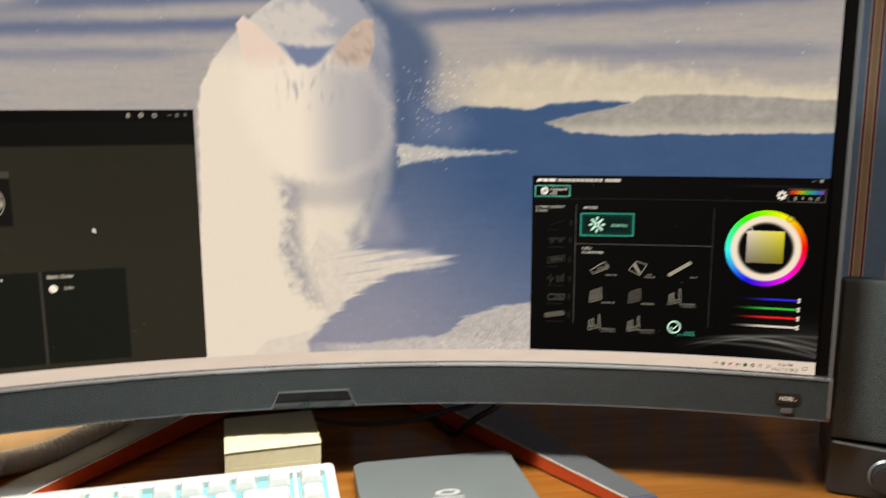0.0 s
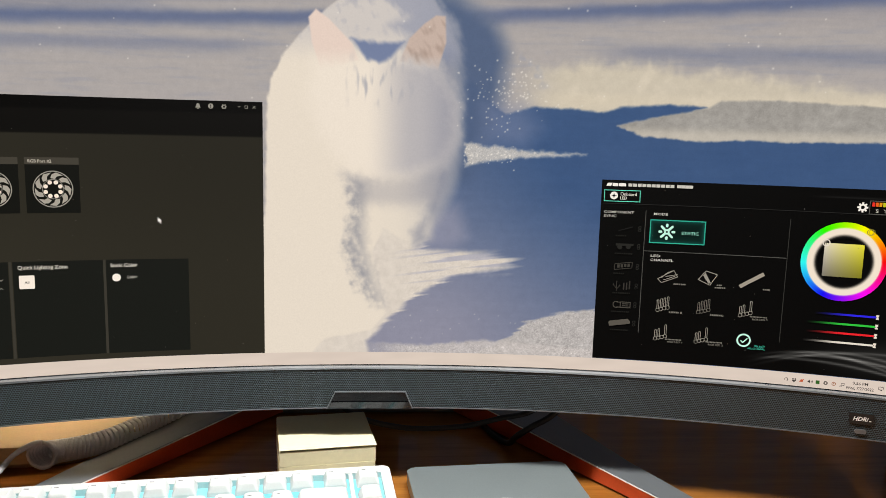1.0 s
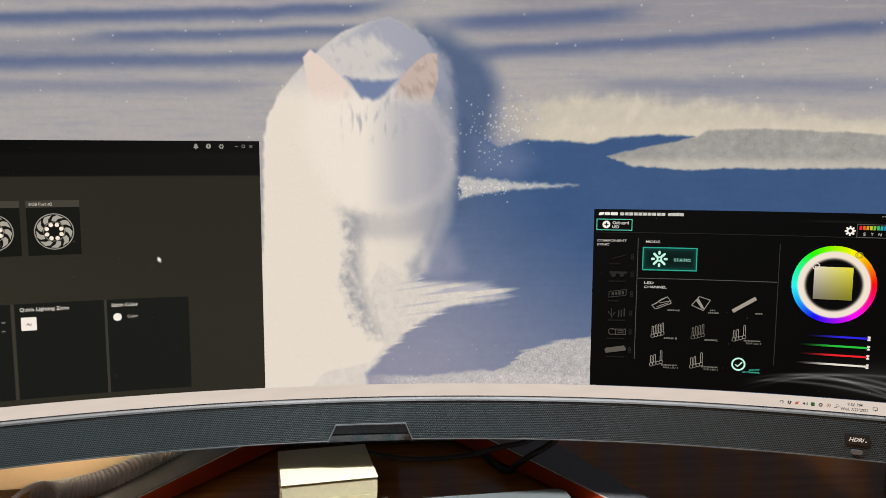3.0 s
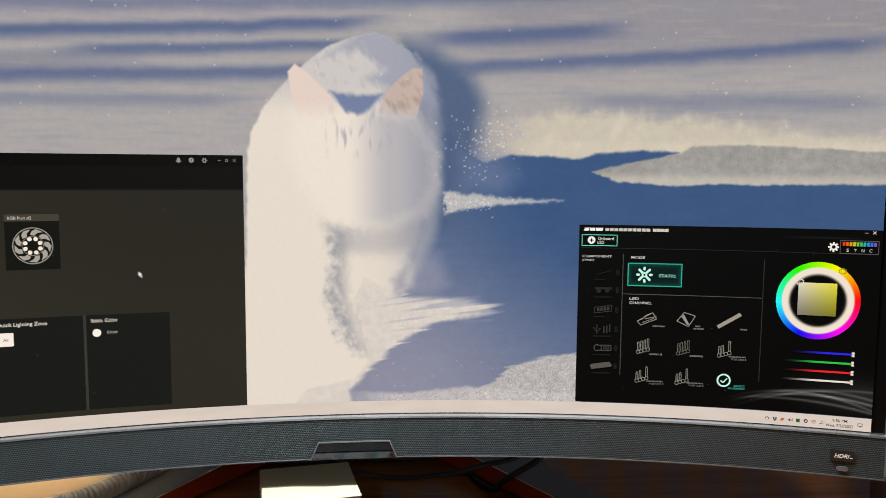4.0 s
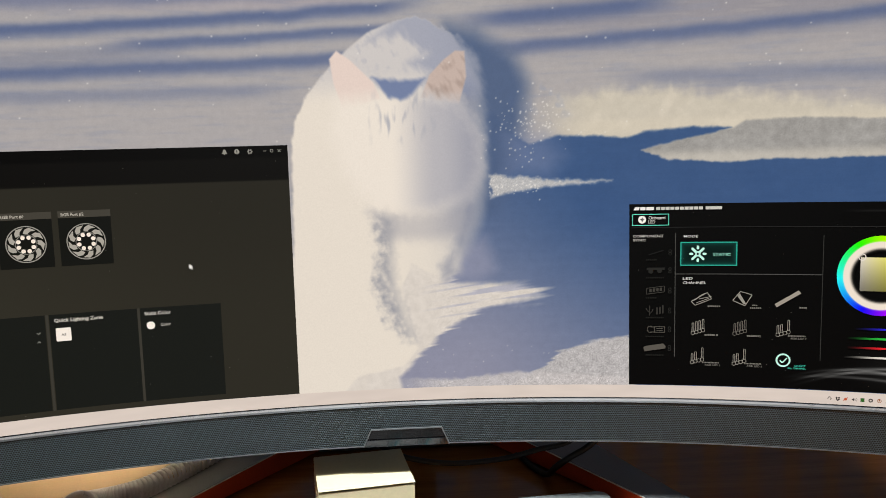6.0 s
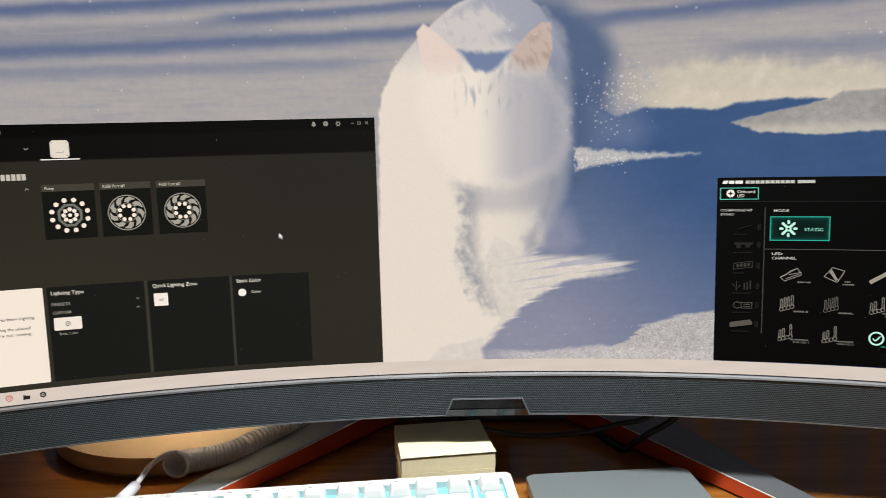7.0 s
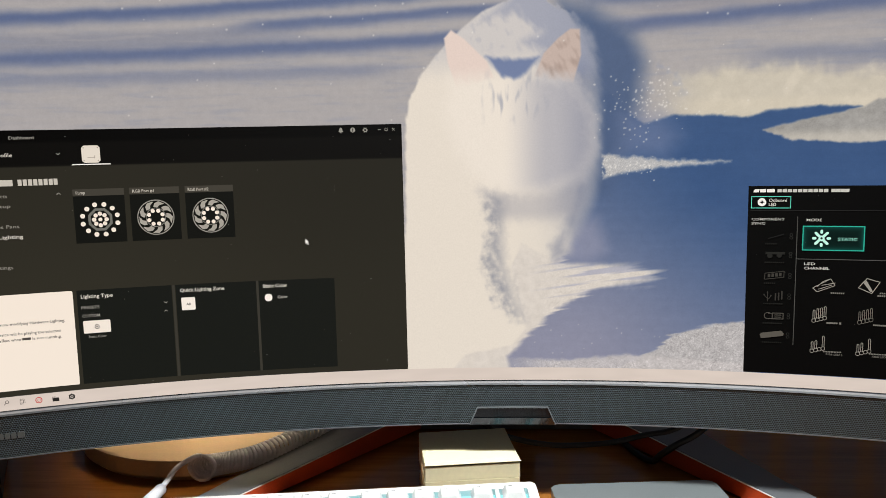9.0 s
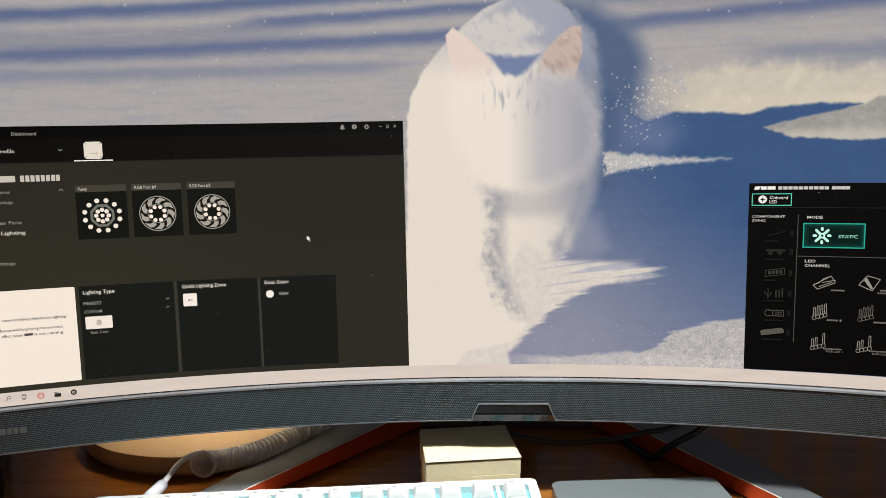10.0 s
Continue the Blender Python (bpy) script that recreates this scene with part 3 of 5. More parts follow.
def painted_grid(name, s0, s1, h0, h1, nx, ny, off, paint, mat, parent):
    s, h = np.linspace(s0, s1, nx), np.linspace(h0, h1, ny)
    S, H = np.meshgrid(s, h)
    c = paint(S, H) / 255
    c = np.where(c <= 0.04045, c / 12.92, ((c + 0.055) / 1.055) ** 2.4)
    r = 1.0 - off
    xyz = np.stack([r * np.sin(S / 1000), r * np.cos(S / 1000) - 1, SB + H / 1000], -1).reshape(-1, 3)
    i = (np.arange(ny - 1)[:, None] * nx + np.arange(nx - 1)[None]).ravel()
    quads = np.stack([i, i + 1, i + nx + 1, i + nx], 1)
    me = bpy.data.meshes.new(name)
    me.vertices.add(len(xyz))
    me.vertices.foreach_set("co", xyz.astype(np.float32).ravel())
    me.loops.add(quads.size)
    me.loops.foreach_set("vertex_index", quads.astype(np.int32).ravel())
    me.polygons.add(len(quads))
    me.polygons.foreach_set("loop_start", np.arange(0, quads.size, 4, dtype=np.int32))
    me.update(calc_edges=True)
    at = me.color_attributes.new("paint", "FLOAT_COLOR", "POINT")
    at.data.foreach_set("color", np.concatenate([c.reshape(-1, 3), np.ones((nx * ny, 1))], 1).astype(np.float32).ravel())
    me.materials.append(mat)
    ob = new(name, me)
    ob.parent = parent
    return ob


def display():
    painted_grid("screen", -HALF * 1000, HALF * 1000, -0.2, TALL * 1000, 1400, 588, 0.0, snow_picture, glow_painted("snow_picture", 0.03), monitor)


display()


def monitor_shell():
    e = 0.4085
    # picture frame: black border left, right and above
    part("bezel", bow_profile([(-0.012, -0.001), (-0.0015, -0.001), (-0.0015, TALL + 0.009), (-0.012, TALL + 0.009)], -e, e), BEZEL, monitor, "black border")
    for side in (-1, 1):
        part("side_trim", bow_profile([(-0.014, -0.004), (0.0005, -0.004), (0.0015, -0.002), (0.0015, TALL + 0.008), (0.0005, TALL + 0.011), (-0.014, TALL + 0.011)],
                                      min(side * e, side * (e + 0.0026)), max(side * e, side * (e + 0.0026)), 2), SATIN, monitor, "satin grey edge")
    part("top_trim", bow_profile([(-0.014, TALL + 0.009), (0.001, TALL + 0.009), (0.001, TALL + 0.011), (-0.014, TALL + 0.011)], -e, e), SATIN, monitor)
    part("back_shell", bow_profile([(-0.0125, -0.034), (-0.0125, TALL + 0.008), (-0.03, TALL - 0.01), (-0.05, 0.25), (-0.055, 0.1), (-0.04, -0.02), (-0.03, -0.034)], -e + 0.002, e - 0.002), BLACK, monitor)
    # chin with its perforated front
    chin = part("chin", bow_profile([(-0.012, -0.0031), (0.0042, -0.0031), (0.0042, -0.0346), (-0.012, -0.0346)], -e, e, 96), GRILLE, monitor, "dark grey perforated speaker chin")
    part("lip", bow_profile([(-0.002, -0.0009), (0.0024, -0.0009), (0.0044, -0.0018), (0.0050, -0.0030), (-0.002, -0.0030)], -e, e, 96), LIP, chin, "bright satin upper edge")
    part("lower_edge", bow_profile([(-0.012, -0.0347), (0.0048, -0.0347), (0.0048, -0.0355), (0.003, -0.0362), (-0.012, -0.0362)], -e, e, 96), SATIN, chin, "satin lower edge")
    for side in (-1, 1):
        part("end_cap", bow_profile([(-0.012, -0.0014), (0.0044, -0.0014), (0.0052, -0.004), (0.0052, -0.032), (0.003, -0.0362), (-0.012, -0.0362)],
                                    min(side * e, side * (e + 0.0026)), max(side * e, side * (e + 0.0026)), 2), SATIN, chin)
    # sensor housing in the middle
    sensor = part("sensor_housing", bow_outline_solid([(-28.5, -21.6), (28.0, -21.6), (33.5, -35.2), (-34.5, -35.2)][::-1], 0.0046, 0.0062), SENSOR, chin, "black glossy sensor housing")
    part("rim", merge(*[bow_outline_solid(stroke(a, b, 0.7), 0.0046, 0.0066) for a, b in (((-28.6, -21.4), (28.1, -21.4)), ((-28.4, -21.4), (-34.8, -35.4)), ((27.9, -21.4), (33.8, -35.4)))]), SATIN, sensor, "grey rim")
    part("window", bow_outline_solid([(-31.5, -29.5), (31, -29.5), (33.2, -34.8), (-34.2, -34.8)][::-1], 0.0062, 0.0078), SENSOR_GLASS, sensor, "glossy lower window")
    # picture mode button and the small key below it
    part("mode_button", bow_outline_solid(rect(370.6, -23.2, 387.4, -15.0, 1), 0.0044, 0.0058), BLACK_GLOSS, chin, "dark grey button with white letters")
    words("HDRi", 373.2, 384.0, -19.1, 3.0, LETTER, chin, 0.0060, 0.3, 0.03)
    part("letter_bar", bow_outline_solid(rect(384.4, -20.6, 386.0, -20.0), 0.0057, 0.0060), LETTER, chin)
    part("power_key", bow_outline_solid(rect(375.4, -30.8, 383.4, -27.4, 1.5), 0.0044, 0.0062), SATIN, chin)
    for s0, s1 in ((-391, -387.2), (-386.2, -383), (-382, -378.8), (-377.8, -373)):
        part("maker_mark", bow_outline_solid(rect(s0, -20.6, s1, -16.0, 0.8), 0.0043, 0.0048), MARK, chin, "plain grey mark")


def bow_outline_solid(outline, off0, off1):
    """An outline of (s, h) in millimetres raised from off0 to off1 on the curve."""
    bm = bow_outline(outline, off1)
    got = bmesh.ops.extrude_face_region(bm, geom=bm.faces[:])
    for v in got["geom"]:
        if isinstance(v, bmesh.types.BMVert):
            s = math.atan2(v.co.x, v.co.y + 1)
            v.co = bow(s, v.co.z - SB, off0)
    return bm


monitor_shell()


def stand():
    """A V-shaped foot: grey top, bright edge, red inner side; and the post that carries the screen."""
    for side, tip_in, tip_out, knee, root_in, root_out in (
            (1, (0.2425, -0.080), (0.2665, -0.0775), (0.2230, 0.008), (0.0725, 0.190), (0.137, 0.215)),
            (-1, (-0.2580, -0.066), (-0.2790, -0.058), (-0.2440, 0.003), (-0.0830, 0.180), (-0.1120, 0.215))):
        mid_in = (tip_in[0] * 0.6 + root_in[0] * 0.4, tip_in[1] * 0.6 + root_in[1] * 0.4)
        zs = {"tip": 0.0125, "mid": 0.0165, "root": 0.024}
        low = [tip_in, tip_out, knee, root_out, root_in, mid_in]
        hi_z = [zs["tip"], zs["tip"], 0.0155, zs["root"], zs["root"], zs["mid"]]
        bm = bmesh.new()
        shrink = [(x * (1 - 0.006), y + 0.0006) for x, y in low]
        lo = [bm.verts.new((x, y, DZ + 0.0016)) for x, y in low]
        hi = [bm.verts.new((x, y, DZ + z)) for (x, y), z in zip(shrink, hi_z)]
        bm.faces.new(lo)
        bm.faces.new((hi[0], hi[1], hi[2], hi[5]))
        bm.faces.new((hi[2], hi[3], hi[4], hi[5]))
        for i in range(6):
            bm.faces.new((lo[i], lo[(i + 1) % 6], hi[(i + 1) % 6], hi[i]))
        bmesh.ops.bevel(bm, geom=[e for e in bm.edges], offset=0.0006, segments=2, affect="EDGES")
        leg = part("stand_leg", bm, LEG_GREY, monitor, "grey metal leg with a red inner side")
        # red inner side, a little proud of the leg
        n = Vector((root_in[1] - tip_in[1], -(root_in[0] - tip_in[0]), 0)).normalized() * (0.0009 if side < 0 else -0.0009)
        if n.x * side > 0:
            n = -n
        bm = bmesh.new()
        a = [Vector((*tip_in, DZ + 0.002)), Vector((*mid_in, DZ + 0.002)), Vector((*root_in, DZ + 0.002))]
        b = [Vector((tip_in[0] * 0.994, tip_in[1] + 0.0006, DZ + 0.0113)), Vector((mid_in[0] * 0.994, mid_in[1] + 0.0006, DZ + 0.0153)), Vector((root_in[0] * 0.994, root_in[1] + 0.0006, DZ + 0.0228))]
        rows = [[bm.verts.new(p + n * k) for p in a + b] for k in (0.2, 1)]
        for v0, v1, v2, v3 in ((0, 1, 4, 3), (1, 2, 5, 4)):
            bm.faces.new([rows[1][i] for i in (v0, v1, v2, v3)])
            bm.faces.new([rows[0][i] for i in (v3, v2, v1, v0)])
        for i, j in ((0, 1), (1, 2), (2, 5), (5, 4), (4, 3), (3, 0)):
            bm.faces.new((rows[0][i], rows[0][j], rows[1][j], rows[1][i]))
        part("red_side", bm, LEG_RED, leg, "matt red inner side")
        # leg end, its blue reflection put into the colour
        q = [Vector((*p, 0)) for p in (tip_in, tip_out)]
        fwd = Vector((tip_in[0] - root_in[0], tip_in[1] - root_in[1], 0)).normalized() * 0.0008
        bm = bmesh.new()
        ring = [Vector((q[0].x, q[0].y, DZ + 0.002)), Vector((q[1].x, q[1].y, DZ + 0.002)), Vector((q[1].x * 0.994, q[1].y + 0.0006, DZ + 0.0119)), Vector((q[0].x * 0.994, q[0].y + 0.0006, DZ + 0.0119))]
        vs = [[bm.verts.new(p + fwd * k) for p in ring] for k in (0.3, 1)]
        bm.faces.new(vs[0])
        bm.faces.new(vs[1][::-1])
        for i in range(4):
            bm.faces.new((vs[0][i], vs[0][(i + 1) % 4], vs[1][(i + 1) % 4], vs[1][i]))
        part("end_cap", bm, TIP_SHEEN, leg, "leg end with a painted blue sheen")
        part("bright_edge", tube_bm([p + n * 0.6 + Vector((0, 0, 0.0007)) for p in b], 0.0006, 6), LEG_EDGE, leg, "bright metal edge")
    part("stand_hub", prism_bm(rounded(-0.105, 0.105, 0.168, 0.262, 0.02), DZ + 0.001, DZ + 0.026, 0.003), LEG_GREY, monitor)
    part("stand_post", prism_bm(rounded(-0.03, 0.03, 0.19, 0.235, 0.01), DZ + 0.02, SB + 0.2), LEG_GREY, monitor)
    part("mount", box_bm(-0.05, 0.05, 0.035, 0.2, SB + 0.1, SB + 0.2, 0.006), BLACK, monitor)


stand()


# ---------------------------------------------------------------- note block
def note_block():
    m = pose(-0.0375, 0.0105, DZ, 0, 0, 8.7)
    block = thing("note_block", m, "thick block of pale cream sticky notes on the desk", "sticky notes")
    rng = random.Random(3)
    z = 0.0004
    for thick in (0.0105, 0.0085, 0.0125, 0.0118):
        dx, dy, turn = rng.uniform(-0.0007, 0.0007), rng.uniform(-0.0008, 0.0008), rng.uniform(-0.4, 0.4)
        pad = part("pad", prism_bm(rounded(-0.0375, 0.0375, -0.038, 0.038, 0.0006, 2), z, z + thick - 0.0003), NOTE, block)
        pad.matrix_local = pose(dx, dy, 0, 0, 0, turn)
        z += thick
    # a slightly lifted top sheet
    bm = bmesh.new()
    n = 10
    for i in range(n + 1):
        t = i / n
        y = 0.038 - 0.076 * t
        lift = 0.0005 + 0.0012 * max(0, t - 0.45) ** 2 * 3
        for x in (-0.0377, 0.0377):
            bm.verts.new((x, y, z + lift))
    bm.verts.ensure_lookup_table()
    for i in range(n):
        bm.faces.new([bm.verts[k] for k in (2 * i, 2 * i + 1, 2 * i + 3, 2 * i + 2)])
    bm.normal_update()
    bmesh.ops.solidify(bm, geom=bm.faces[:], thickness=0.0002)
    part("top_sheet", bm, NOTE, block)


note_block()


# ---------------------------------------------------------------- optical drive
def optical_drive():
    m = pose(0.1645, 0.0131, DZ, 0, 0, 4.5)
    d = thing("optical_drive", m, "flat grey external disc drive lying on the desk", "disc drive")
    part("lid", prism_bm(rounded(-0.135, 0, -0.150, 0, 0.007), 0.005, 0.0152, 0.0012), DRIVE_GREY, d)
    part("base", prism_bm(rounded(-0.1335, -0.0015, -0.1485, -0.0015, 0.006), 0.0006, 0.0049), BLACK, d, "black lower shell")
    part("printed_mark", merge(*[flat_ring(-0.067, -0.0665, 0.0100, 0.0050, 0.0078, 0.0034, 0.01535)]), SILVER, d, "plain silver printed mark")
    part("printed_bar", box_bm(-0.0805, -0.0555, -0.0748, -0.0734, 0.01522, 0.0154), SILVER, d, "plain silver printed bar")
    part("printed_bar", box_bm(-0.0805, -0.0555, -0.0772, -0.0762, 0.01522, 0.0154), SILVER, d)


def flat_ring(cx, cy, a0, b0, a1, b1, z, n=32):
    bm = bmesh.new()
    v = [[bm.verts.new((cx + a * math.cos(2 * math.pi * i / n), cy + b * math.sin(2 * math.pi * i / n), z)) for i in range(n)] for a, b in ((a0, b0), (a1 * 0.72, b1 * 0.72))]
    for i in range(n):
        bm.faces.new((v[0][i], v[0][(i + 1) % n], v[1][(i + 1) % n], v[1][i]))
    return bm


optical_drive()


# ---------------------------------------------------------------- round beige base and coiled cord
def round_base():
    m = pose(-0.3020, 0.166, DZ)
    r = thing("round_base", m, "low round beige plastic base standing on the desk", "base")
    n = 72
    ring = [(0.130 * math.cos(2 * math.pi * i / n), 0.130 * math.sin(2 * math.pi * i / n)) for i in range(n)]
    foot = [(x * 0.955, y * 0.955) for x, y in ring]
    part("body", prism_bm(foot, 0.0005, 0.006, 0, [(x * 0.995, y * 0.995) for x, y in ring]), BEIGE, r, smooth=False)
    part("top_plate", prism_bm(ring, 0.006, 0.0205, 0.0022), BEIGE, r)


def coiled_cord():
    c = thing("coiled_cord", pose(0, 0, 0), "white coiled cable running from the keyboard across the desk", "cable")
    axis = smooth_line([(-0.2650, 0.0120, DZ + 0.0245), (-0.2625, 0.0235, DZ + 0.0215), (-0.2550, 0.0290, DZ + 0.0212), (-0.2430, 0.0310, DZ + 0.0225), (-0.2250, 0.0440, DZ + 0.0230), (-0.2065, 0.0720, DZ + 0.0235), (-0.1890, 0.1000, DZ + 0.0250), (-0.1700, 0.1400, DZ + 0.0240)], 40)
    turns = 46
    pts = []
    n = turns * 18
    for i in range(n + 1):
        u = i / n
        f = min(0.95 * u + 0.05 * (1 - math.exp(-26 * u)), 1) * (len(axis) - 1)
        k = min(int(f), len(axis) - 2)
        p = axis[k].lerp(axis[k + 1], f - k)
        d = (axis[k + 1] - axis[k]).normalized()
        a = Vector((d.y, -d.x, 0)).normalized()
        ang = 2 * math.pi * i / 18 + math.pi * 0.45
        rad = 0.0080 + 0.0034 * math.exp(-i / 60)
        pts.append(p + rad * (math.cos(ang) * a + math.sin(ang) * Vector((0, 0, 1))))
    part("coil", tube_bm(pts, 0.0018, 8), CORD, c, smooth=True)
    start = pts[0]
    lead = smooth_line([start, start + Vector((-0.007, -0.003, -0.0008)), (-0.2800, 0.000, DZ + 0.0300), (-0.2790, -0.024, DZ + 0.0290), (-0.2765, -0.046, DZ + 0.0300)], 10)
    part("lead", tube_bm(lead, 0.0022, 10), CORD, c, smooth=True)
    part("plug", tube_bm([Vector((-0.2775, -0.040, DZ + 0.0290)), Vector((-0.2768, -0.050, DZ + 0.0300)), Vector((-0.2760, -0.068, DZ + 0.0318))], 0.0046, 12), CORD, c, smooth=True)
    tail = smooth_line([pts[-1], (-0.160, 0.20, DZ + 0.006), (-0.15, 0.275, DZ + 0.004)], 10)
    part("tail", tube_bm(tail, 0.0021, 8), CORD, c, smooth=True)


round_base()
coiled_cord()


# ---------------------------------------------------------------- black cables below the monitor
def cable(pts, radius):
    ob = part("cable", tube_bm(smooth_line(pts), radius, 8), BLACK, None, smooth=True)
    tagged(ob, "thin black cable hanging below the monitor", "cable", "cables below the monitor")


cable([(-0.045, 0.062, SB - 0.040), (-0.0208, 0.058, SB - 0.0608), (-0.005, 0.056, SB - 0.0686), (0.020, 0.055, SB - 0.0745), (0.0467, 0.055, SB - 0.0770), (0.0856, 0.054, SB - 0.0741), (0.1154, 0.054, SB - 0.0673), (0.144, 0.054, SB - 0.0606), (0.175, 0.052, SB - 0.036)], 0.0026)
cable([(0.190, 0.050, SB - 0.036), (0.1622, 0.050, SB - 0.0628), (0.1436, 0.052, SB - 0.0750), (0.1320, 0.060, SB - 0.0870), (0.1270, 0.074, DZ + 0.0060), (0.118, 0.100, DZ + 0.0029), (0.105, 0.15, DZ + 0.0029)], 0.0029)


# ---------------------------------------------------------------- loudspeakers
def loudspeaker(m, label):
    """Local: front face at y = 0 looking to -y, left edge at x = 0, standing at z = 0."""
    sp = thing("loudspeaker", m, label, "speaker", "desk speakers")
    w, dep, top, joint = 0.108, 0.12, 0.1785, 0.046
    bm = prism_bm(rounded(0.001, w - 0.001, 0.006, dep, 0.008), 0.001, top - 0.001)
    for v in bm.verts:
        if v.co.z > 0.1:
            v.co.z -= 0.24 * max(0, v.co.y - 0.006)
    part("cabinet", bm, SPEAKER_BLACK, sp)
    bm = box_bm(0, w, -0.004, 0.012, joint + 0.001, top, 0.004, 3)
    uv = bm.loops.layers.uv.new("UVMap")
    for f in bm.faces:
        for lp in f.loops:
            lp[uv].uv = (lp.vert.co.x + lp.vert.co.y, lp.vert.co.z)
    part("grille", bm, FOAM, sp, "dark grey cloth grille")
    bm = box_bm(-0.0005, w + 0.0005, -0.006, 0.02, 0.001, joint, 0.0035, 3)
    for v in bm.verts:
        if v.co.z > joint - 0.006:
            v.co.z -= 0.006 * (v.co.x / w)
    panel = part("control_panel", bm, SPEAKER_BLACK, sp, "black control panel")
    for cx in (0.043, 0.082):
        bm = bmesh.new()
        bmesh.ops.create_cone(bm, cap_ends=True, segments=40, radius1=0.0125, radius2=0.0115, depth=0.012)
        bmesh.ops.bevel(bm, geom=[e for e in bm.edges if len(e.link_faces) == 2 and e.calc_face_angle() > 0.8], offset=0.0012, segments=2, affect="EDGES")
        bmesh.ops.transform(bm, matrix=pose(cx, -0.011, 0.022, 90), verts=bm.verts[:])
        part("knob", bm, SPEAKER_BLACK, panel, "round black knob")
        bm = bmesh.new()
        n = 40
        a = [bm.verts.new((cx + 0.0145 * math.cos(2 * math.pi * i / n), -0.0068, 0.022 + 0.0145 * math.sin(2 * math.pi * i / n))) for i in range(n)]
        b = [bm.verts.new((cx + 0.0128 * math.cos(2 * math.pi * i / n), -0.0085, 0.022 + 0.0128 * math.sin(2 * math.pi * i / n))) for i in range(n)]
        for i in range(n):
            bm.faces.new((a[i], a[(i + 1) % n], b[(i + 1) % n], b[i]))
        part("knob_ring", bm, SATIN, panel, "satin ring round a knob", smooth=True)
    return sp


loudspeaker(pose(0.4150, -0.064, DZ, 0, 0, -29), "dark grey cloth-fronted desk speaker with knobs, beside the monitor")
loudspeaker(pose(-0.5285, -0.052, DZ, 0, 0, 29), "dark grey cloth-fronted desk speaker, mostly out of view")


# ---------------------------------------------------------------- keyboard
KB_GLOW = material("cyan_key_light", (0.06, 0.22, 0.25), 0.5)
KB_GLOW.node_tree.nodes["Principled BSDF"].inputs["Emission Color"].default_value = (0.28, 0.84, 0.95, 1)
KB_GLOW.node_tree.nodes["Principled BSDF"].inputs["Emission Strength"].default_value = 1.0


def keycap_mesh(w, d):
    """One keycap: tapered, with a dished top."""
    bm = bmesh.new()
    rings = []
    for inset, z, r in ((0.0006, 0.0, 0.0012), (0.0012, 0.003, 0.0015), (0.0026, 0.0072, 0.0024), (0.0033, 0.0079, 0.0026)):
        rings.append([bm.verts.new((x, y + (0.0006 if z > 0.005 else 0), z)) for x, y in rounded(inset, w - inset, inset, d - inset * 0.9, r, 3)])
    n = len(rings[0])
    for r0, r1 in zip(rings, rings[1:]):
        for i in range(n):
            bm.faces.new((r0[i], r0[(i + 1) % n], r1[(i + 1) % n], r1[i]))
    mid = bm.verts.new((w / 2, d / 2, 0.0074))
    for i in range(n):
        bm.faces.new((rings[-1][i], rings[-1][(i + 1) % n], mid))
    bmesh.ops.recalc_face_normals(bm, faces=bm.faces[:])
    me = bpy.data.meshes.new("key")
    bm.to_mesh(me)
    bm.free()
    me.materials.append(KEY_WHITE)
    return me


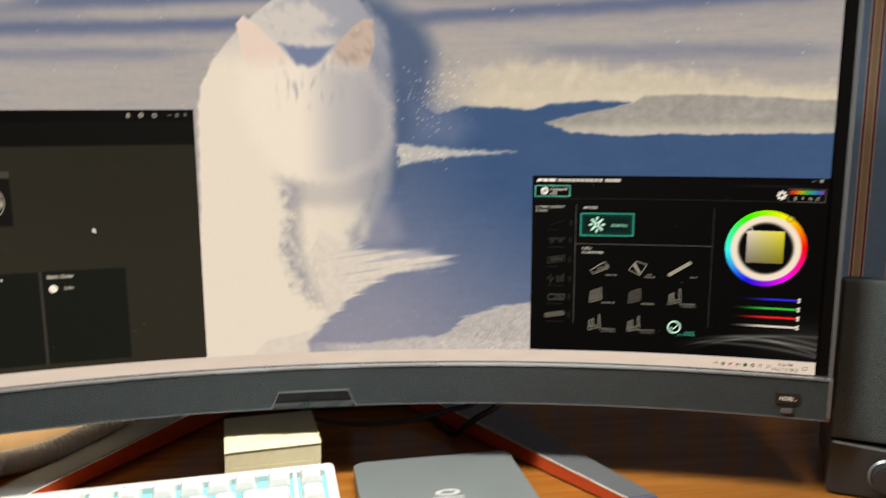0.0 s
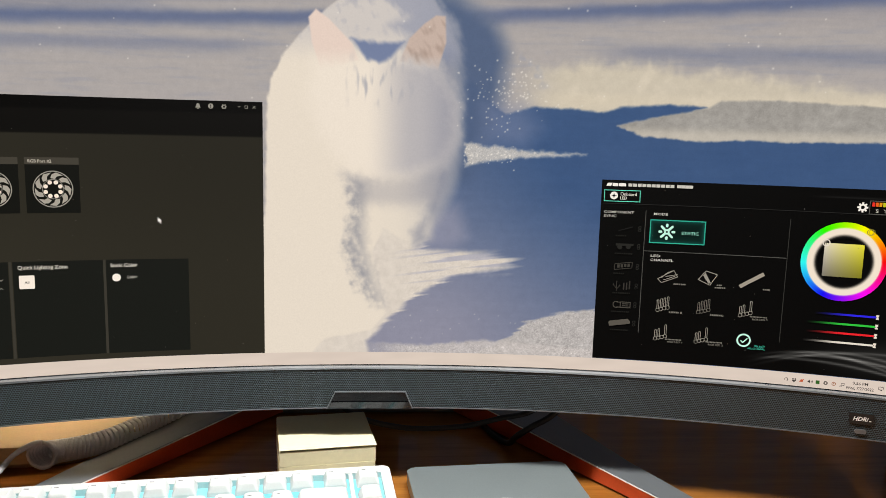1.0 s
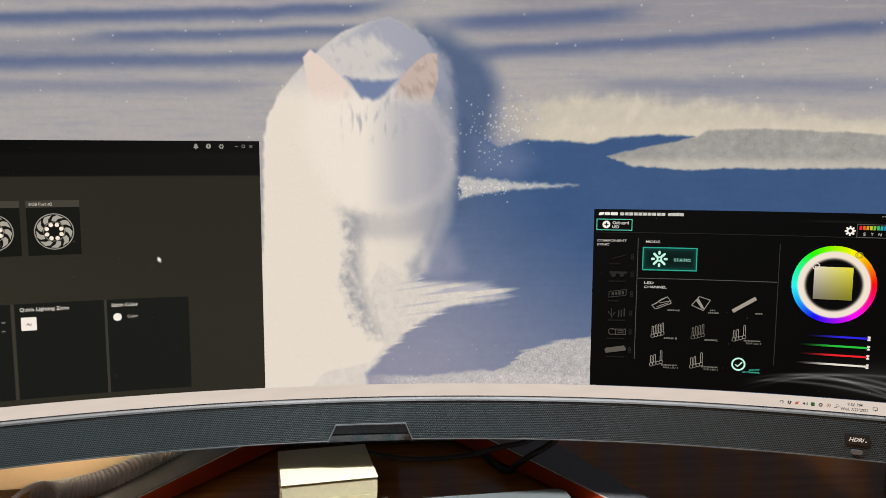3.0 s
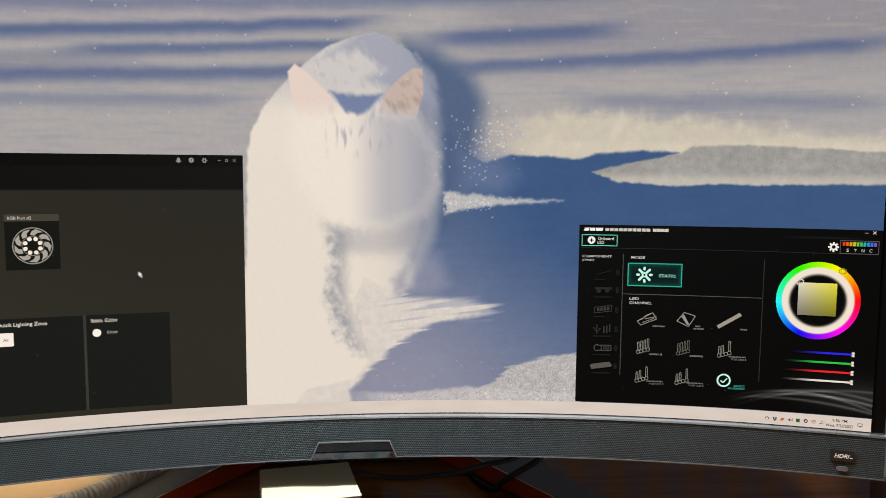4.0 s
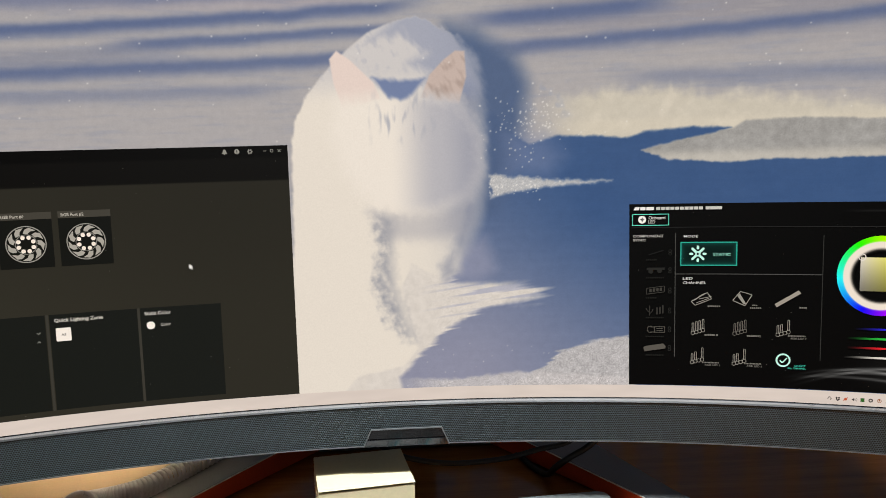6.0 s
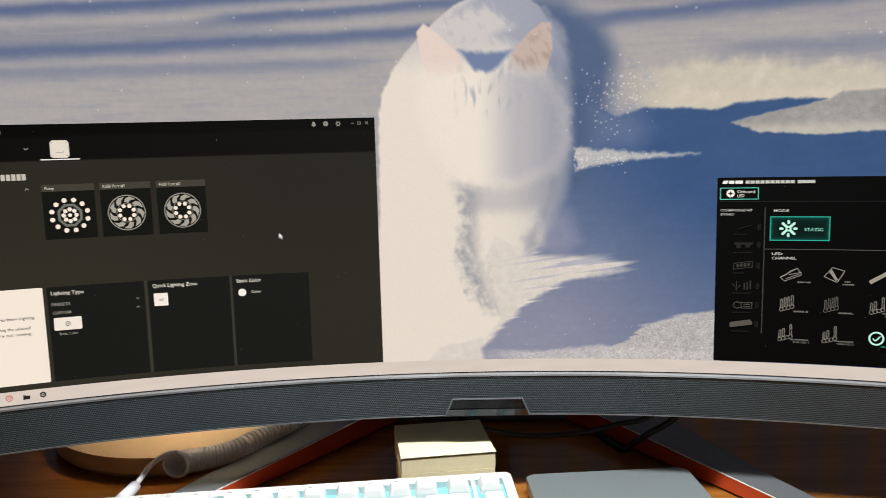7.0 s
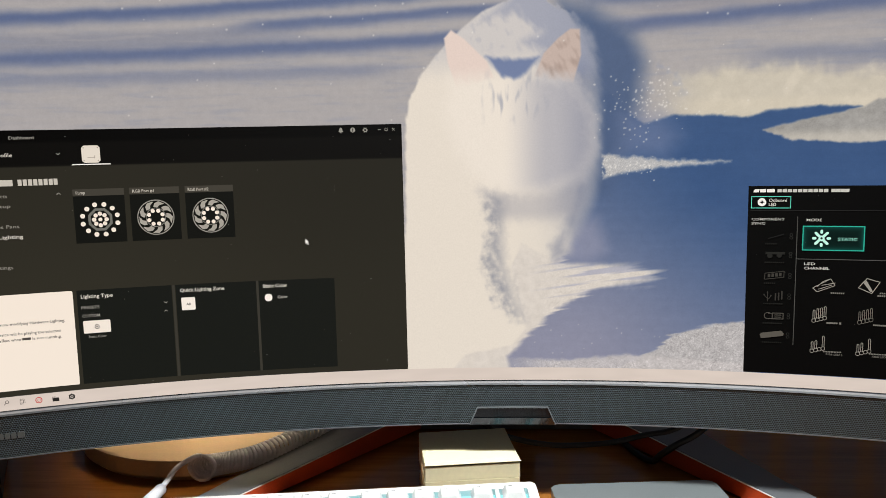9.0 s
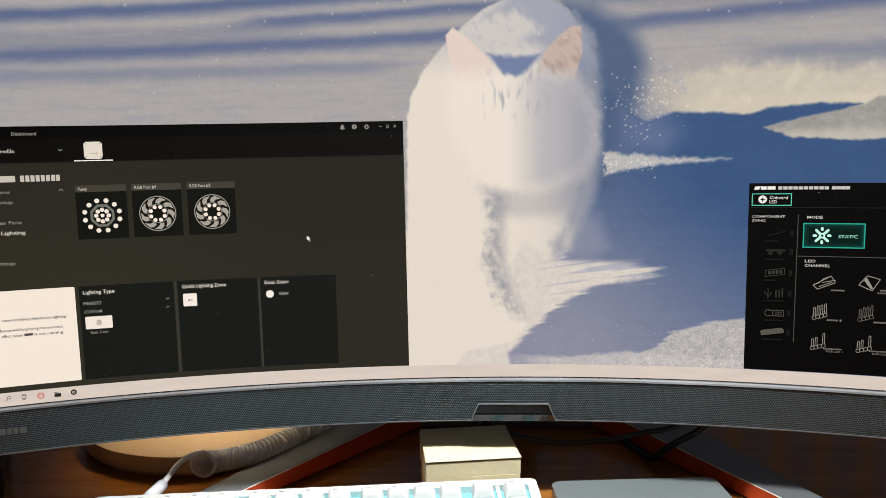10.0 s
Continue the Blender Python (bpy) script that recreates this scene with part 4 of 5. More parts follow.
def keyboard():
    """Local: rear right corner of the case at x = 0, y = 0; x runs to the left as negative, y to the front as negative."""
    kb = thing("keyboard", pose(0.0150, -0.0465, DZ + 0.0400, 8.0, 0, 6.7), "compact white mechanical keyboard with cyan key light", "keyboard")
    W, D = 0.327, 0.139
    case = bmesh.new()
    out = rounded(-W, 0, -D, 0, 0.005)
    hole = rounded(-W + 0.0075, -0.0075, -D + 0.008, -0.0085, 0.002)
    tilt = math.tan(radians(8.0))
    lo = [case.verts.new((x * 0.99 - 0.001, y * 0.985 - 0.001, -0.034 - y * tilt * 0.78)) for x, y in out]
    up = [case.verts.new((x, y, -0.0015)) for x, y in out]
    hi = [case.verts.new((x * 0.996 - 0.0006, y * 0.99 - 0.0006, 0.0)) for x, y in out]
    rim = [case.verts.new((x, y, 0.0)) for x, y in hole]
    pit = [case.verts.new((x, y, -0.006)) for x, y in hole]
    n = len(out)
    case.faces.new(lo)
    for a, b in ((lo, up), (up, hi), (hi, rim), (rim, pit)):
        for i in range(n):
            case.faces.new((a[i], a[(i + 1) % n], b[(i + 1) % n], b[i]))
    part("case", case, CASE_WHITE, kb, "white case")
    part("key_plate", box_bm(-W + 0.0072, -0.0072, -D + 0.0076, -0.008, -0.0075, -0.0052), KB_GLOW, kb, "plate glowing cyan between the keys")
    for x0 in (-W + 0.02, -0.06):
        foot = box_bm(x0, x0 + 0.04, -0.026, -0.010, -0.0385, -0.0335, 0.001)
        part("foot", foot, BLACK, kb, "black rubber foot")
        part("foot", box_bm(x0, x0 + 0.04, -D + 0.006, -D + 0.022, -0.0212, -0.0186, 0.0006), BLACK, kb)
    u = 0.01905
    right = -0.009
    part("divider", box_bm(right - u - 0.0036, right - u - 0.0008, -D + 0.0078, -0.0083, -0.0055, -0.0004, 0.0004), CASE_WHITE, kb, "white rib between the keys")
    main = right - u - 0.0045          # right end of the main block
    rows = [
        (0.0095, [1, "g", 1, 1, 1, 1, "g", 1, 1, 1, 1, "g", 1, 1, 1, 1, "g", 1]),
        (0.0095 + 1.25 * u, [2] + [1] * 13),
        (0.0095 + 2.25 * u, [1.5] + [1] * 12 + [1.5]),
        (0.0095 + 3.25 * u, [2.25] + [1] * 11 + [1.75]),
        (0.0095 + 4.25 * u, [1.75] + [1] * 11 + [2.25]),
        (0.0095 + 5.25 * u, [1, 1, 1, 6.25, 1.25, 1.25, 3.25]),
    ]
    meshes = {}
    rng = random.Random(7)
    bm = box_bm(0.0046, 0.0078, 0.0118, 0.0129, 0.0072, 0.0081)
    legend = bpy.data.meshes.new("legend")
    bm.to_mesh(legend)
    bm.free()
    legend.materials.append(LEGEND)

    def key(x, y, w):
        if w not in meshes:
            meshes[w] = keycap_mesh(w * u - 0.0011, u - 0.0011)
        k = new("key", meshes[w])
        k.parent = kb
        k.matrix_local = pose(x - w * u + 0.0005, -y - u + 0.0005, -0.0004 + rng.uniform(-0.0001, 0.0001), 0, 0, rng.uniform(-0.3, 0.3))
        mark = new("legend", legend)
        mark.parent = k

    for i, (y, cells) in enumerate(rows):
        x = main
        for c in cells:
            if c == "g":
                x -= 0.25 * u
            else:
                key(x, y, c)
                x -= c * u
        key(right, y, 1)


keyboard()


# ---------------------------------------------------------------- what the display shows
WHITE, CREAM, GREY, TEAL = glow(240, 236, 232), glow(240, 228, 216), glow(150, 147, 140), glow(60, 190, 165)
PALE_TEAL = glow(190, 240, 225)
O1, O2, O3, O4 = 0.0004, 0.0007, 0.0010, 0.0013


def fan_icon(s, h, parent):
    lit("fan_ring", ring_strokes(s, h, 12.6, 13.3, 36), GREY, parent, O3)
    blades = []
    for k in range(9):
        a = 2 * math.pi * k / 9
        pts = [(7.4, 0.00), (9.6, -0.14), (11.9, -0.42), (12.2, -0.02), (10.6, 0.22), (8.2, 0.36)]
        blades.append([(s + r * math.cos(a + d), h + r * math.sin(a + d)) for r, d in pts])
    lit_each("fan_blade", blades, glow(168, 163, 154), parent, O3)
    lit("fan_hub", ring_strokes(s, h, 6.8, 7.2, 24), GREY, parent, O3)
    lit_each("lamp_dot", [disc(s + 5.2 * math.cos(2 * math.pi * (k + 0.5) / 8), h + 5.2 * math.sin(2 * math.pi * (k + 0.5) / 8), 1.5, 12) for k in range(8)], CREAM, parent, O4)


def pump_icon(s, h, parent):
    oct_o = [(s + 9.0 * math.cos(radians(22.5 + 45 * k)), h + 9.0 * math.sin(radians(22.5 + 45 * k))) for k in range(8)]
    oct_i = [(s + 7.0 * math.cos(radians(22.5 + 45 * k)), h + 7.0 * math.sin(radians(22.5 + 45 * k))) for k in range(8)]
    lit("pump_frame", [[oct_i[k], oct_o[k], oct_o[(k + 1) % 8], oct_i[(k + 1) % 8]] for k in range(8)], glow(112, 112, 106), parent, O3)
    lit_each("lamp_dot", [disc(s + 12.4 * math.cos(radians(15 + 30 * k)), h + 11.4 * math.sin(radians(15 + 30 * k)), 1.75, 12) for k in range(12)]
        + [disc(s + 4.3 * math.cos(radians(45 * k)), h + 4.3 * math.sin(radians(45 * k)), 1.55, 12) for k in range(8)] + [disc(s, h, 1.4, 12)], CREAM, parent, O4)


def lighting_window():
    """Dark lighting-control window in the left half of the picture."""
    def paint(S, H):
        base = np.zeros(S.shape + (3,)) + np.array((44, 42, 35.0))
        base *= (1 + 0.10 * smooth_step(-S, 120, 330) - 0.12 * smooth_step(H, 60, 180))[..., None]
        head = smooth_step(H, 178.2, 179.0)[..., None]
        base = base * (1 - head) + np.array((12, 11, 9.5)) * head
        top = smooth_step(H, 195.5, 196.2)[..., None]
        return base * (1 - top) + np.array((5, 4.5, 4.0)) * top
    w = painted_grid("lighting_window", -HALF * 1000, -83.6, 10.0, 204.5, 120, 160, O1, paint, glow_painted("lighting_window"), monitor)
    w["label"] = "dark lighting control window on the display"
    words("Dashboard", -366.5, -350.3, 199.2, 2.3, GREY, w, O3)
    words("Profile", -376.5, -365.3, 187.0, 2.6, glow(205, 200, 192), w, O3)
    lit("chevron", [stroke((-336.6, 187.8), (-335.2, 186.4), 0.5), stroke((-335.2, 186.4), (-333.8, 187.8), 0.5)], GREY, w, O3)
    # device picture with its underline
    lit("device_icon", [(-319.4, 181.6), (-317.9, 180.2), (-308.3, 180.2), (-306.8, 181.6), (-306.8, 191.2), (-308.3, 192.8), (-317.9, 192.8), (-319.4, 191.2)], glow(226, 217, 205), w, O3)
    lit("device_lines", [stroke((-315.5, 184.0), (-310.5, 184.2), 0.4), stroke((-310.8, 183.4), (-310.4, 185.6), 0.4), *[disc(a, b, 0.5, 8) for a in (-318, -308.2) for b in (181.8, 191.2)]], glow(170, 160, 150), w, O4)
    lit("underline", rect(-326.4, 178.7, -300.0, 179.5), WHITE, w, O3)
    # product name as plain bars
    lit_each("name_bar", [rect(-377, 164.9, -366.5, 169.4), *[rect(s, 164.9, s + 2.6, 169.4) for s in (-363.2, -359.8, -356.4, -353.0, -349.6, -346.2, -342.8, -339.6)]], glow(196, 190, 180), w, O3)
    for text, s0, s1, h in (("ects", -377.4, -370.8, 157.8), ("Setup", -381.0, -369.2, 150.6), ("eries Fans", -384.5, -364.7, 135.8), ("ettings", -383.5, -371.0, 106.2)):
        words(text, s0, s1, h, 2.4, glow(136, 132, 125), w, O3)
    words("re Lighting", -384.5, -362.8, 128.3, 2.5, glow(215, 209, 200), w, O3)
    lit("chevron", [stroke((-338.4, 157.6), (-337.0, 159.0), 0.5), stroke((-337.0, 159.0), (-335.6, 157.6), 0.5)], GREY, w, O3)
    # three device tiles
    for s0, name, s1 in ((-327.7, "Pump", -319.6), (-288.6, "RGB Port #1", -271.6), (-249.0, "RGB Port #2", -232.0)):
        lit("tile_head", rect(s0, 156.0, s0 + 35.4, 161.0), glow(66, 63, 56), w, O2)
        lit("tile", rect(s0, 121.0, s0 + 35.4, 156.0), glow(19, 20, 17), w, O2)
        words(name, s0 + 2.2, s1 + 0.4, 158.4, 2.2, glow(190, 184, 174), w, O3)
    pump_icon(-310.0, 138.3, w)
    fan_icon(-270.9, 138.3, w)
    fan_icon(-231.2, 138.3, w)
    # window buttons
    lit("bell_icon", [[(-132.2, 199.1), (-128.2, 199.1), (-129.0, 200.4), (-129.2, 201.8), (-130.2, 202.5), (-131.2, 201.8), (-131.4, 200.4)], disc(-130.2, 198.6, 0.5, 8)], GREY, w, O3)
    lit("help_icon", disc(-121.1, 200.5, 1.9), GREY, w, O3)
    lit("help_mark", [rect(-121.4, 199.1, -120.8, 199.6), rect(-121.4, 200.0, -120.8, 201.6)], glow(14, 13, 12), w, O4)
    lit("gear_icon", ring_strokes(-111.6, 200.3, 0.8, 1.5, 16) + [disc(-111.6 + 1.7 * math.cos(radians(60 * k)), 200.3 + 1.7 * math.sin(radians(60 * k)), 0.4, 6) for k in range(6)], GREY, w, O3)
    lit("minimise_mark", rect(-101.8, 200.3, -99.6, 200.7), GREY, w, O3)
    lit("maximise_mark", frame_strokes(-96.6, 199.4, -94.4, 201.6, 0.35), GREY, w, O3)
    lit("close_mark", [stroke((-90.9, 199.4), (-88.8, 201.5), 0.35), stroke((-90.9, 201.5), (-88.8, 199.4), 0.35)], GREY, w, O3)
    # note panel
    lit("note_panel", rect(-398.2, 14.4, -333.3, 86.0, 1), glow(243, 231, 219), w, O2)
    ink = glow(78, 72, 68)
    words("now modifying Hardware Lighting.", -383.0, -340.0, 64.4, 2.1, ink, w, O3)
    words("device will be playing the selected", -386.0, -343.6, 56.9, 2.1, ink, w, O3)
    words("effect when", -384.5, -370.5, 52.6, 2.1, ink, w, O3)
    lit("name_bar", rect(-369.6, 51.7, -363.8, 53.5), ink, w, O3)
    words("is not running.", -362.8, -343.0, 52.6, 2.1, ink, w, O3)
    # three setting boxes
    for s0, s1 in ((-330.6, -263.2), (-260.4, -200.2), (-198.2, -139.6)):
        lit("setting_box", rect(s0, 14.4, s1, 85.9), glow(24, 26, 23), w, O2)
    for s in (-261.8, -199.2):
        lit("divider", rect(s - 0.9, 14.4, s + 0.9, 85.9), glow(58, 56, 50), w, O3)
    bold = glow(226, 220, 210)
    words("Lighting Type", -327.8, -305.6, 81.2, 2.7, bold, w, O3)
    words("PRESETS", -328.0, -315.4, 72.7, 2.2, GREY, w, O3)
    words("CUSTOM", -327.8, -315.4, 66.4, 2.2, GREY, w, O3)
    lit("preset_button", rect(-327.6, 53.0, -308.6, 62.6, 0.8), glow(240, 230, 220), w, O3)
    lit("preset_mark", ring_strokes(-318.1, 57.8, 1.3, 1.75, 20) + [disc(-318.1, 57.8, 0.5, 8)], glow(60, 56, 52), w, O4)
    words("Static Color", -324.5, -311.8, 50.3, 1.9, GREY, w, O3)
    lit("chevron", [stroke((-269.2, 73.5), (-268.0, 72.3), 0.45), stroke((-268.0, 72.3), (-266.8, 73.5), 0.45)], GREY, w, O3)
    lit("chevron", [stroke((-269.4, 65.9), (-268.2, 67.1), 0.45), stroke((-268.2, 67.1), (-267.0, 65.9), 0.45)], GREY, w, O3)
    words("Quick Lighting Zone", -257.1, -224.2, 81.6, 2.7, bold, w, O3)
    lit("zone_button", rect(-256.6, 65.9, -246.4, 75.8, 0.8), glow(244, 235, 226), w, O3)
    words("All", -253.1, -249.9, 70.7, 1.9, ink, w, O4)
    words("Static Color", -195.0, -176.3, 81.7, 2.7, bold, w, O3)
    lit("colour_dot", disc(-191.1, 72.4, 3.0), glow(246, 238, 230), w, O3)
    words("Color", -184.1, -176.6, 72.6, 2.1, glow(200, 194, 185), w, O3)
    # pointer
    lit("pointer_rim", [(-161.2, 118.4), (-161.2, 112.6), (-159.8, 113.8), (-158.9, 111.9), (-157.7, 112.5), (-158.6, 114.3), (-156.9, 114.4)][::-1], glow(20, 20, 18), w, O3)
    lit("pointer", [(-160.8, 117.5), (-160.8, 113.6), (-159.7, 114.5), (-158.8, 112.6), (-158.2, 112.9), (-159.0, 114.7), (-157.8, 114.8)][::-1], WHITE, w, O4)


def channel_icon(s, h, bars, mat, parent):
    """A small drawing of pins in a socket."""
    out = []
    for k, tall in enumerate(bars):
        x, y = s - 4.2 + k * 2.5, h - 3.4 + k * 0.75
        ring = [(x - 1.3, y + 0.5), (x - 1.3, y - 1.2), (x - 0.1, y - 1.9), (x + 1.2, y - 1.2), (x + 1.2, y + 0.5), (x, y + 1.0)]
        out += [stroke(ring[i], ring[(i + 1) % 6], 0.36) for i in range(6)]
        if tall:
            y0, y1 = y + 0.8, y + tall + 0.9
            out += [rect(x - 0.85, y0, x - 0.45, y1), rect(x + 0.45, y0, x + 0.85, y1)] + ring_strokes(x, y1, 0.45, 0.85, 8, 0, 180)
    lit("channel_icon", out, mat, parent, O3)


def colour_window():
    """Black lamp-colour window in the lower right of the picture."""
    def paint(S, H):
        c = np.zeros(S.shape + (3,)) + np.array((5, 5, 5.0))
        low = np.exp(-((H - 26) / 12) ** 2) * smooth_step(S, 330, 395)
        c += (30 * low)[..., None]
        for a, b, d, amp in ((24, 30, 16, 52), (21, 25, 20, 70), (18, 30, 24, 48), (26, 18, 14, 60), (15, 24, 30, 42)):
            t = np.clip((S - 285) / 113, 0, 1)
            line = (1 - t) ** 2 * (a - 8) + 2 * t * (1 - t) * (b + 8) + t * t * d
            c += (amp * np.exp(-((H - line) / 0.9) ** 2) * smooth_step(S, 288, 345))[..., None]
        c += (26 * np.exp(-((H - 146.2) / 0.5) ** 2) * smooth_step(S, 325, 350) * smooth_step(-S, -392, -370))[..., None]
        return c
    w = painted_grid("colour_window", 177.3, 398.5, 10.2, 152.6, 220, 150, O1, paint, glow_painted("colour_window"), monitor)
    w["label"] = "black lamp colour window with a colour wheel"
    # maker's and product name as plain bars
    lit_each("name_bar", [[(180.6, 147.9), (184.2, 147.9), (185.2, 150.3), (181.6, 150.3)], rect(185.4, 147.9, 189.4, 150.3), rect(190.0, 147.9, 195.6, 150.3)], WHITE, w, O3)
    lit_each("name_bar", [rect(s, 147.9, s + 2.9, 150.2) for s in (197.4, 200.9, 204.4, 207.9, 211.4, 214.9, 218.4, 221.9, 225.4, 228.9, 233.8, 236.8, 239.8, 242.8)], glow(200, 198, 192), w, O3)
    lit("tab_frame", frame_strokes(179.3, 136.0, 207.0, 145.0, 0.55), glow(95, 215, 190), w, O3)
    lit("tab_icon", disc(186.9, 140.6, 3.0), WHITE, w, O3)
    lit("tab_star", [(186.9 + r * math.cos(radians(45 * k)), 140.6 + r * math.sin(radians(45 * k))) for k, r in enumerate((2.1, 0.7) * 4)], glow(10, 10, 10), w, O4)
    words("Onboard", 191.7, 204.2, 142.0, 2.4, glow(214, 212, 205), w, O3)
    words("LED", 191.7, 196.8, 138.9, 2.3, glow(214, 212, 205), w, O3)
    lit("rule", rect(179, 134.2, 396.5, 134.7), glow(36, 36, 36), w, O2)
    words("COMPONENT", 180.0, 203.0, 127.9, 1.8, glow(190, 188, 182), w, O3)
    words("SYNC", 180.0, 189.6, 124.8, 1.8, glow(190, 188, 182), w, O3)
    lit("rule", rect(211.7, 33, 212.2, 130), glow(78, 78, 76), w, O2)
    lit("rule", rect(317.3, 33, 317.8, 128), glow(52, 52, 50), w, O2)
    lit("rule", rect(212.2, 98.1, 317, 98.6), glow(84, 84, 82), w, O2)
    words("MODE", 218.0, 228.5, 127.5, 1.9, glow(205, 203, 197), w, O3)
    def fill(S, H):
        d = np.minimum(np.minimum(S - 216, 256.8 - S), np.minimum(H - 105.2, 122.8 - H))
        return np.array((4, 26, 23.0)) + np.array((10, 62, 56.0)) * np.exp(-np.maximum(d, 0) / 1.6)[..., None]
    painted_grid("mode_fill", 216.0, 256.8, 105.2, 122.8, 60, 28, O2, fill, glow_painted("mode_fill"), w)
    lit("mode_frame", frame_strokes(215.6, 104.8, 257.2, 123.2, 0.75), glow(40, 170, 148), w, O3)
    cx, cy = 228.5, 114.0
    arms = [stroke((cx + 1.2 * math.cos(radians(a)), cy + 1.2 * math.sin(radians(a))), (cx + 5.6 * math.cos(radians(a)), cy + 5.6 * math.sin(radians(a))), 1.9) for a in (45, 135, 225, 315)]
    tips = [disc(cx + 5.6 * math.cos(radians(a)), cy + 5.6 * math.sin(radians(a)), 0.95, 12) for a in (45, 135, 225, 315)]
    caps = [rect(cx - 0.95, cy + 3.4, cx + 0.95, cy + 6.4, 0.9), rect(cx - 0.95, cy - 6.4, cx + 0.95, cy - 3.4, 0.9), rect(cx + 3.4, cy - 0.95, cx + 6.4, cy + 0.95, 0.9), rect(cx - 6.4, cy - 0.95, cx - 3.4, cy + 0.95, 0.9)]
    lit("mode_icon", arms + caps, PALE_TEAL, w, O4)
    lit("mode_icon_tip", tips, PALE_TEAL, w, O4 + 0.0001)
    lit("mode_icon_hub", ring_strokes(cx, cy, 0.8, 2.1, 20), PALE_TEAL, w, O4 + 0.0002)
    words("STATIC", 239.6, 252.4, 113.4, 2.3, glow(150, 225, 205), w, O3)
    words("LED", 217.6, 225.0, 94.9, 1.9, glow(205, 203, 197), w, O3)
    words("CHANNEL", 217.6, 234.9, 91.6, 1.9, glow(205, 203, 197), w, O3)
    # nine channel pictures
    line = glow(150, 146, 138)
    lit("channel_icon", [stroke(a, b, 0.5) for a, b in (((224, 77), (236, 84)), ((236, 84), (239, 79)), ((239, 79), (227, 74)), ((227, 74), (224, 77)), ((227, 78), (231, 82)), ((231, 82), (236, 84)), ((228, 76), (237, 79.5)), ((224, 77), (228, 79)), ((230, 79), (239, 81)))], line, w, O3)
    lit("channel_icon", [stroke(a, b, 0.55) for a, b in (((254.5, 78), (260, 85)), ((260, 85), (268.5, 82.5)), ((268.5, 82.5), (263.5, 74)), ((263.5, 74), (254.5, 78)))] + [[(257.8, 81.6), (259.6, 83.6), (264.2, 75.6), (262.4, 75.2)]], line, w, O3)
    lit("channel_icon", [[(286.2, 73.2), (284.6, 75.6), (301.4, 86.4), (303.0, 84.0)]], glow(158, 150, 140), w, O3)
    channel_icon(229.8, 56.0, (6, 6.4, 6.4, 6.6), line, w)
    channel_icon(260.6, 56.0, (6, 6.4, 6.4, 6.6), glow(112, 108, 102), w)
    channel_icon(291.6, 55.8, (5.2, 5.6, 0, 7.4), line, w)
    channel_icon(229.4, 32.8, (5.2, 5.6, 0, 7.4), line, w)
    channel_icon(260.4, 32.4, (5.2, 5.6, 0, 7.4), line, w)
    lit("tick_ring", ring_strokes(291.6, 32.4, 4.0, 5.3, 30), PALE_TEAL, w, O3)
    lit("tick", [stroke((289.2, 32.4), (291.0, 30.6), 0.9), stroke((291.0, 30.6), (294.2, 34.2), 0.9)], PALE_TEAL, w, O4)
    small = glow(122, 119, 113)
    for s0, s1, h in ((236.3, 245.2, 73.4), (268.6, 272.6, 74.4), (267.2, 275.6, 72.4), (302.2, 307.2, 73.2)):
        lit_each("label_bar", [rect(s, h - 0.55, s + 1.0, h + 0.55) for s in np.arange(s0, s1 - 0.6, 1.35)], small, w, O3)
    for s0, s1, h, n in ((234.3, 242.0, 50.8, "1"), (265.4, 273.2, 50.6, "2")):
        lit_each("label_bar", [rect(s, h - 0.6, s + 1.0, h + 0.6) for s in np.arange(s0, s1, 1.3)], small, w, O3)
        words(n, s1 + 0.9, s1 + 2.2, h, 1.6, small, w, O3)
    for s0, h, n in ((295.4, 50.4, "3"), (233.6, 27.9, "1"), (264.5, 27.9, "2")):
        lit_each("label_bar", [rect(s, h + 0.5, s + 0.75, h + 1.5) for s in np.arange(s0 - 0.8, s0 + 10.8, 1.05)], small, w, O3)
        words("RGB LED " + n, s0 + 1.2, s0 + 12.2, h - 0.9, 1.3, small, w, O3)
    words("SELECT", 299.6, 307.6, 28.4, 1.3, TEAL, w, O3)
    words("ALL CHANNEL", 294.8, 307.8, 26.4, 1.3, TEAL, w, O3)
    # faint component column
    for k, h in enumerate((115, 101, 85.2, 69.6, 54.6, 39.8)):
        shade = (glow(30, 30, 30), glow(38, 38, 36), glow(62, 60, 56), glow(54, 52, 49), glow(78, 75, 70), glow(88, 84, 78))[k]
        if k == 0:
            marks = [stroke((192, 113.4), (203, 116.8), 0.7)]
        elif k == 1:
            marks = [rect(190.5, 101.6, 204, 103.4), disc(193.6, 100.6, 1.9, 14), disc(200.2, 101.0, 1.9, 14)]
        elif k == 2:
            marks = [stroke(a, b, 0.5) for a, b in (((190.4, 82.6), (190.6, 87.2)), ((190.6, 87.2), (204, 89)), ((204, 89), (203.8, 84.4)), ((203.8, 84.4), (190.4, 82.6)))] + [rect(192.6 + 2.6 * i, 84.2 + 0.3 * i, 194.4 + 2.6 * i, 86.8 + 0.3 * i) for i in range(4)]
        elif k == 3:
            marks = [rect(192.6, 65.8, 193.2, 73.6), stroke((192.9, 67.8), (190.4, 70.6), 0.5), stroke((192.9, 67.0), (195.2, 69.6), 0.5), rect(190.0, 70.4, 191.0, 71.4), disc(195.2, 70.2, 0.6, 8), rect(198.0, 66.6, 199.0, 72.2), rect(200.2, 66.8, 201.2, 72.6), rect(202.4, 67.4, 203.4, 74.0)]
        elif k == 4:
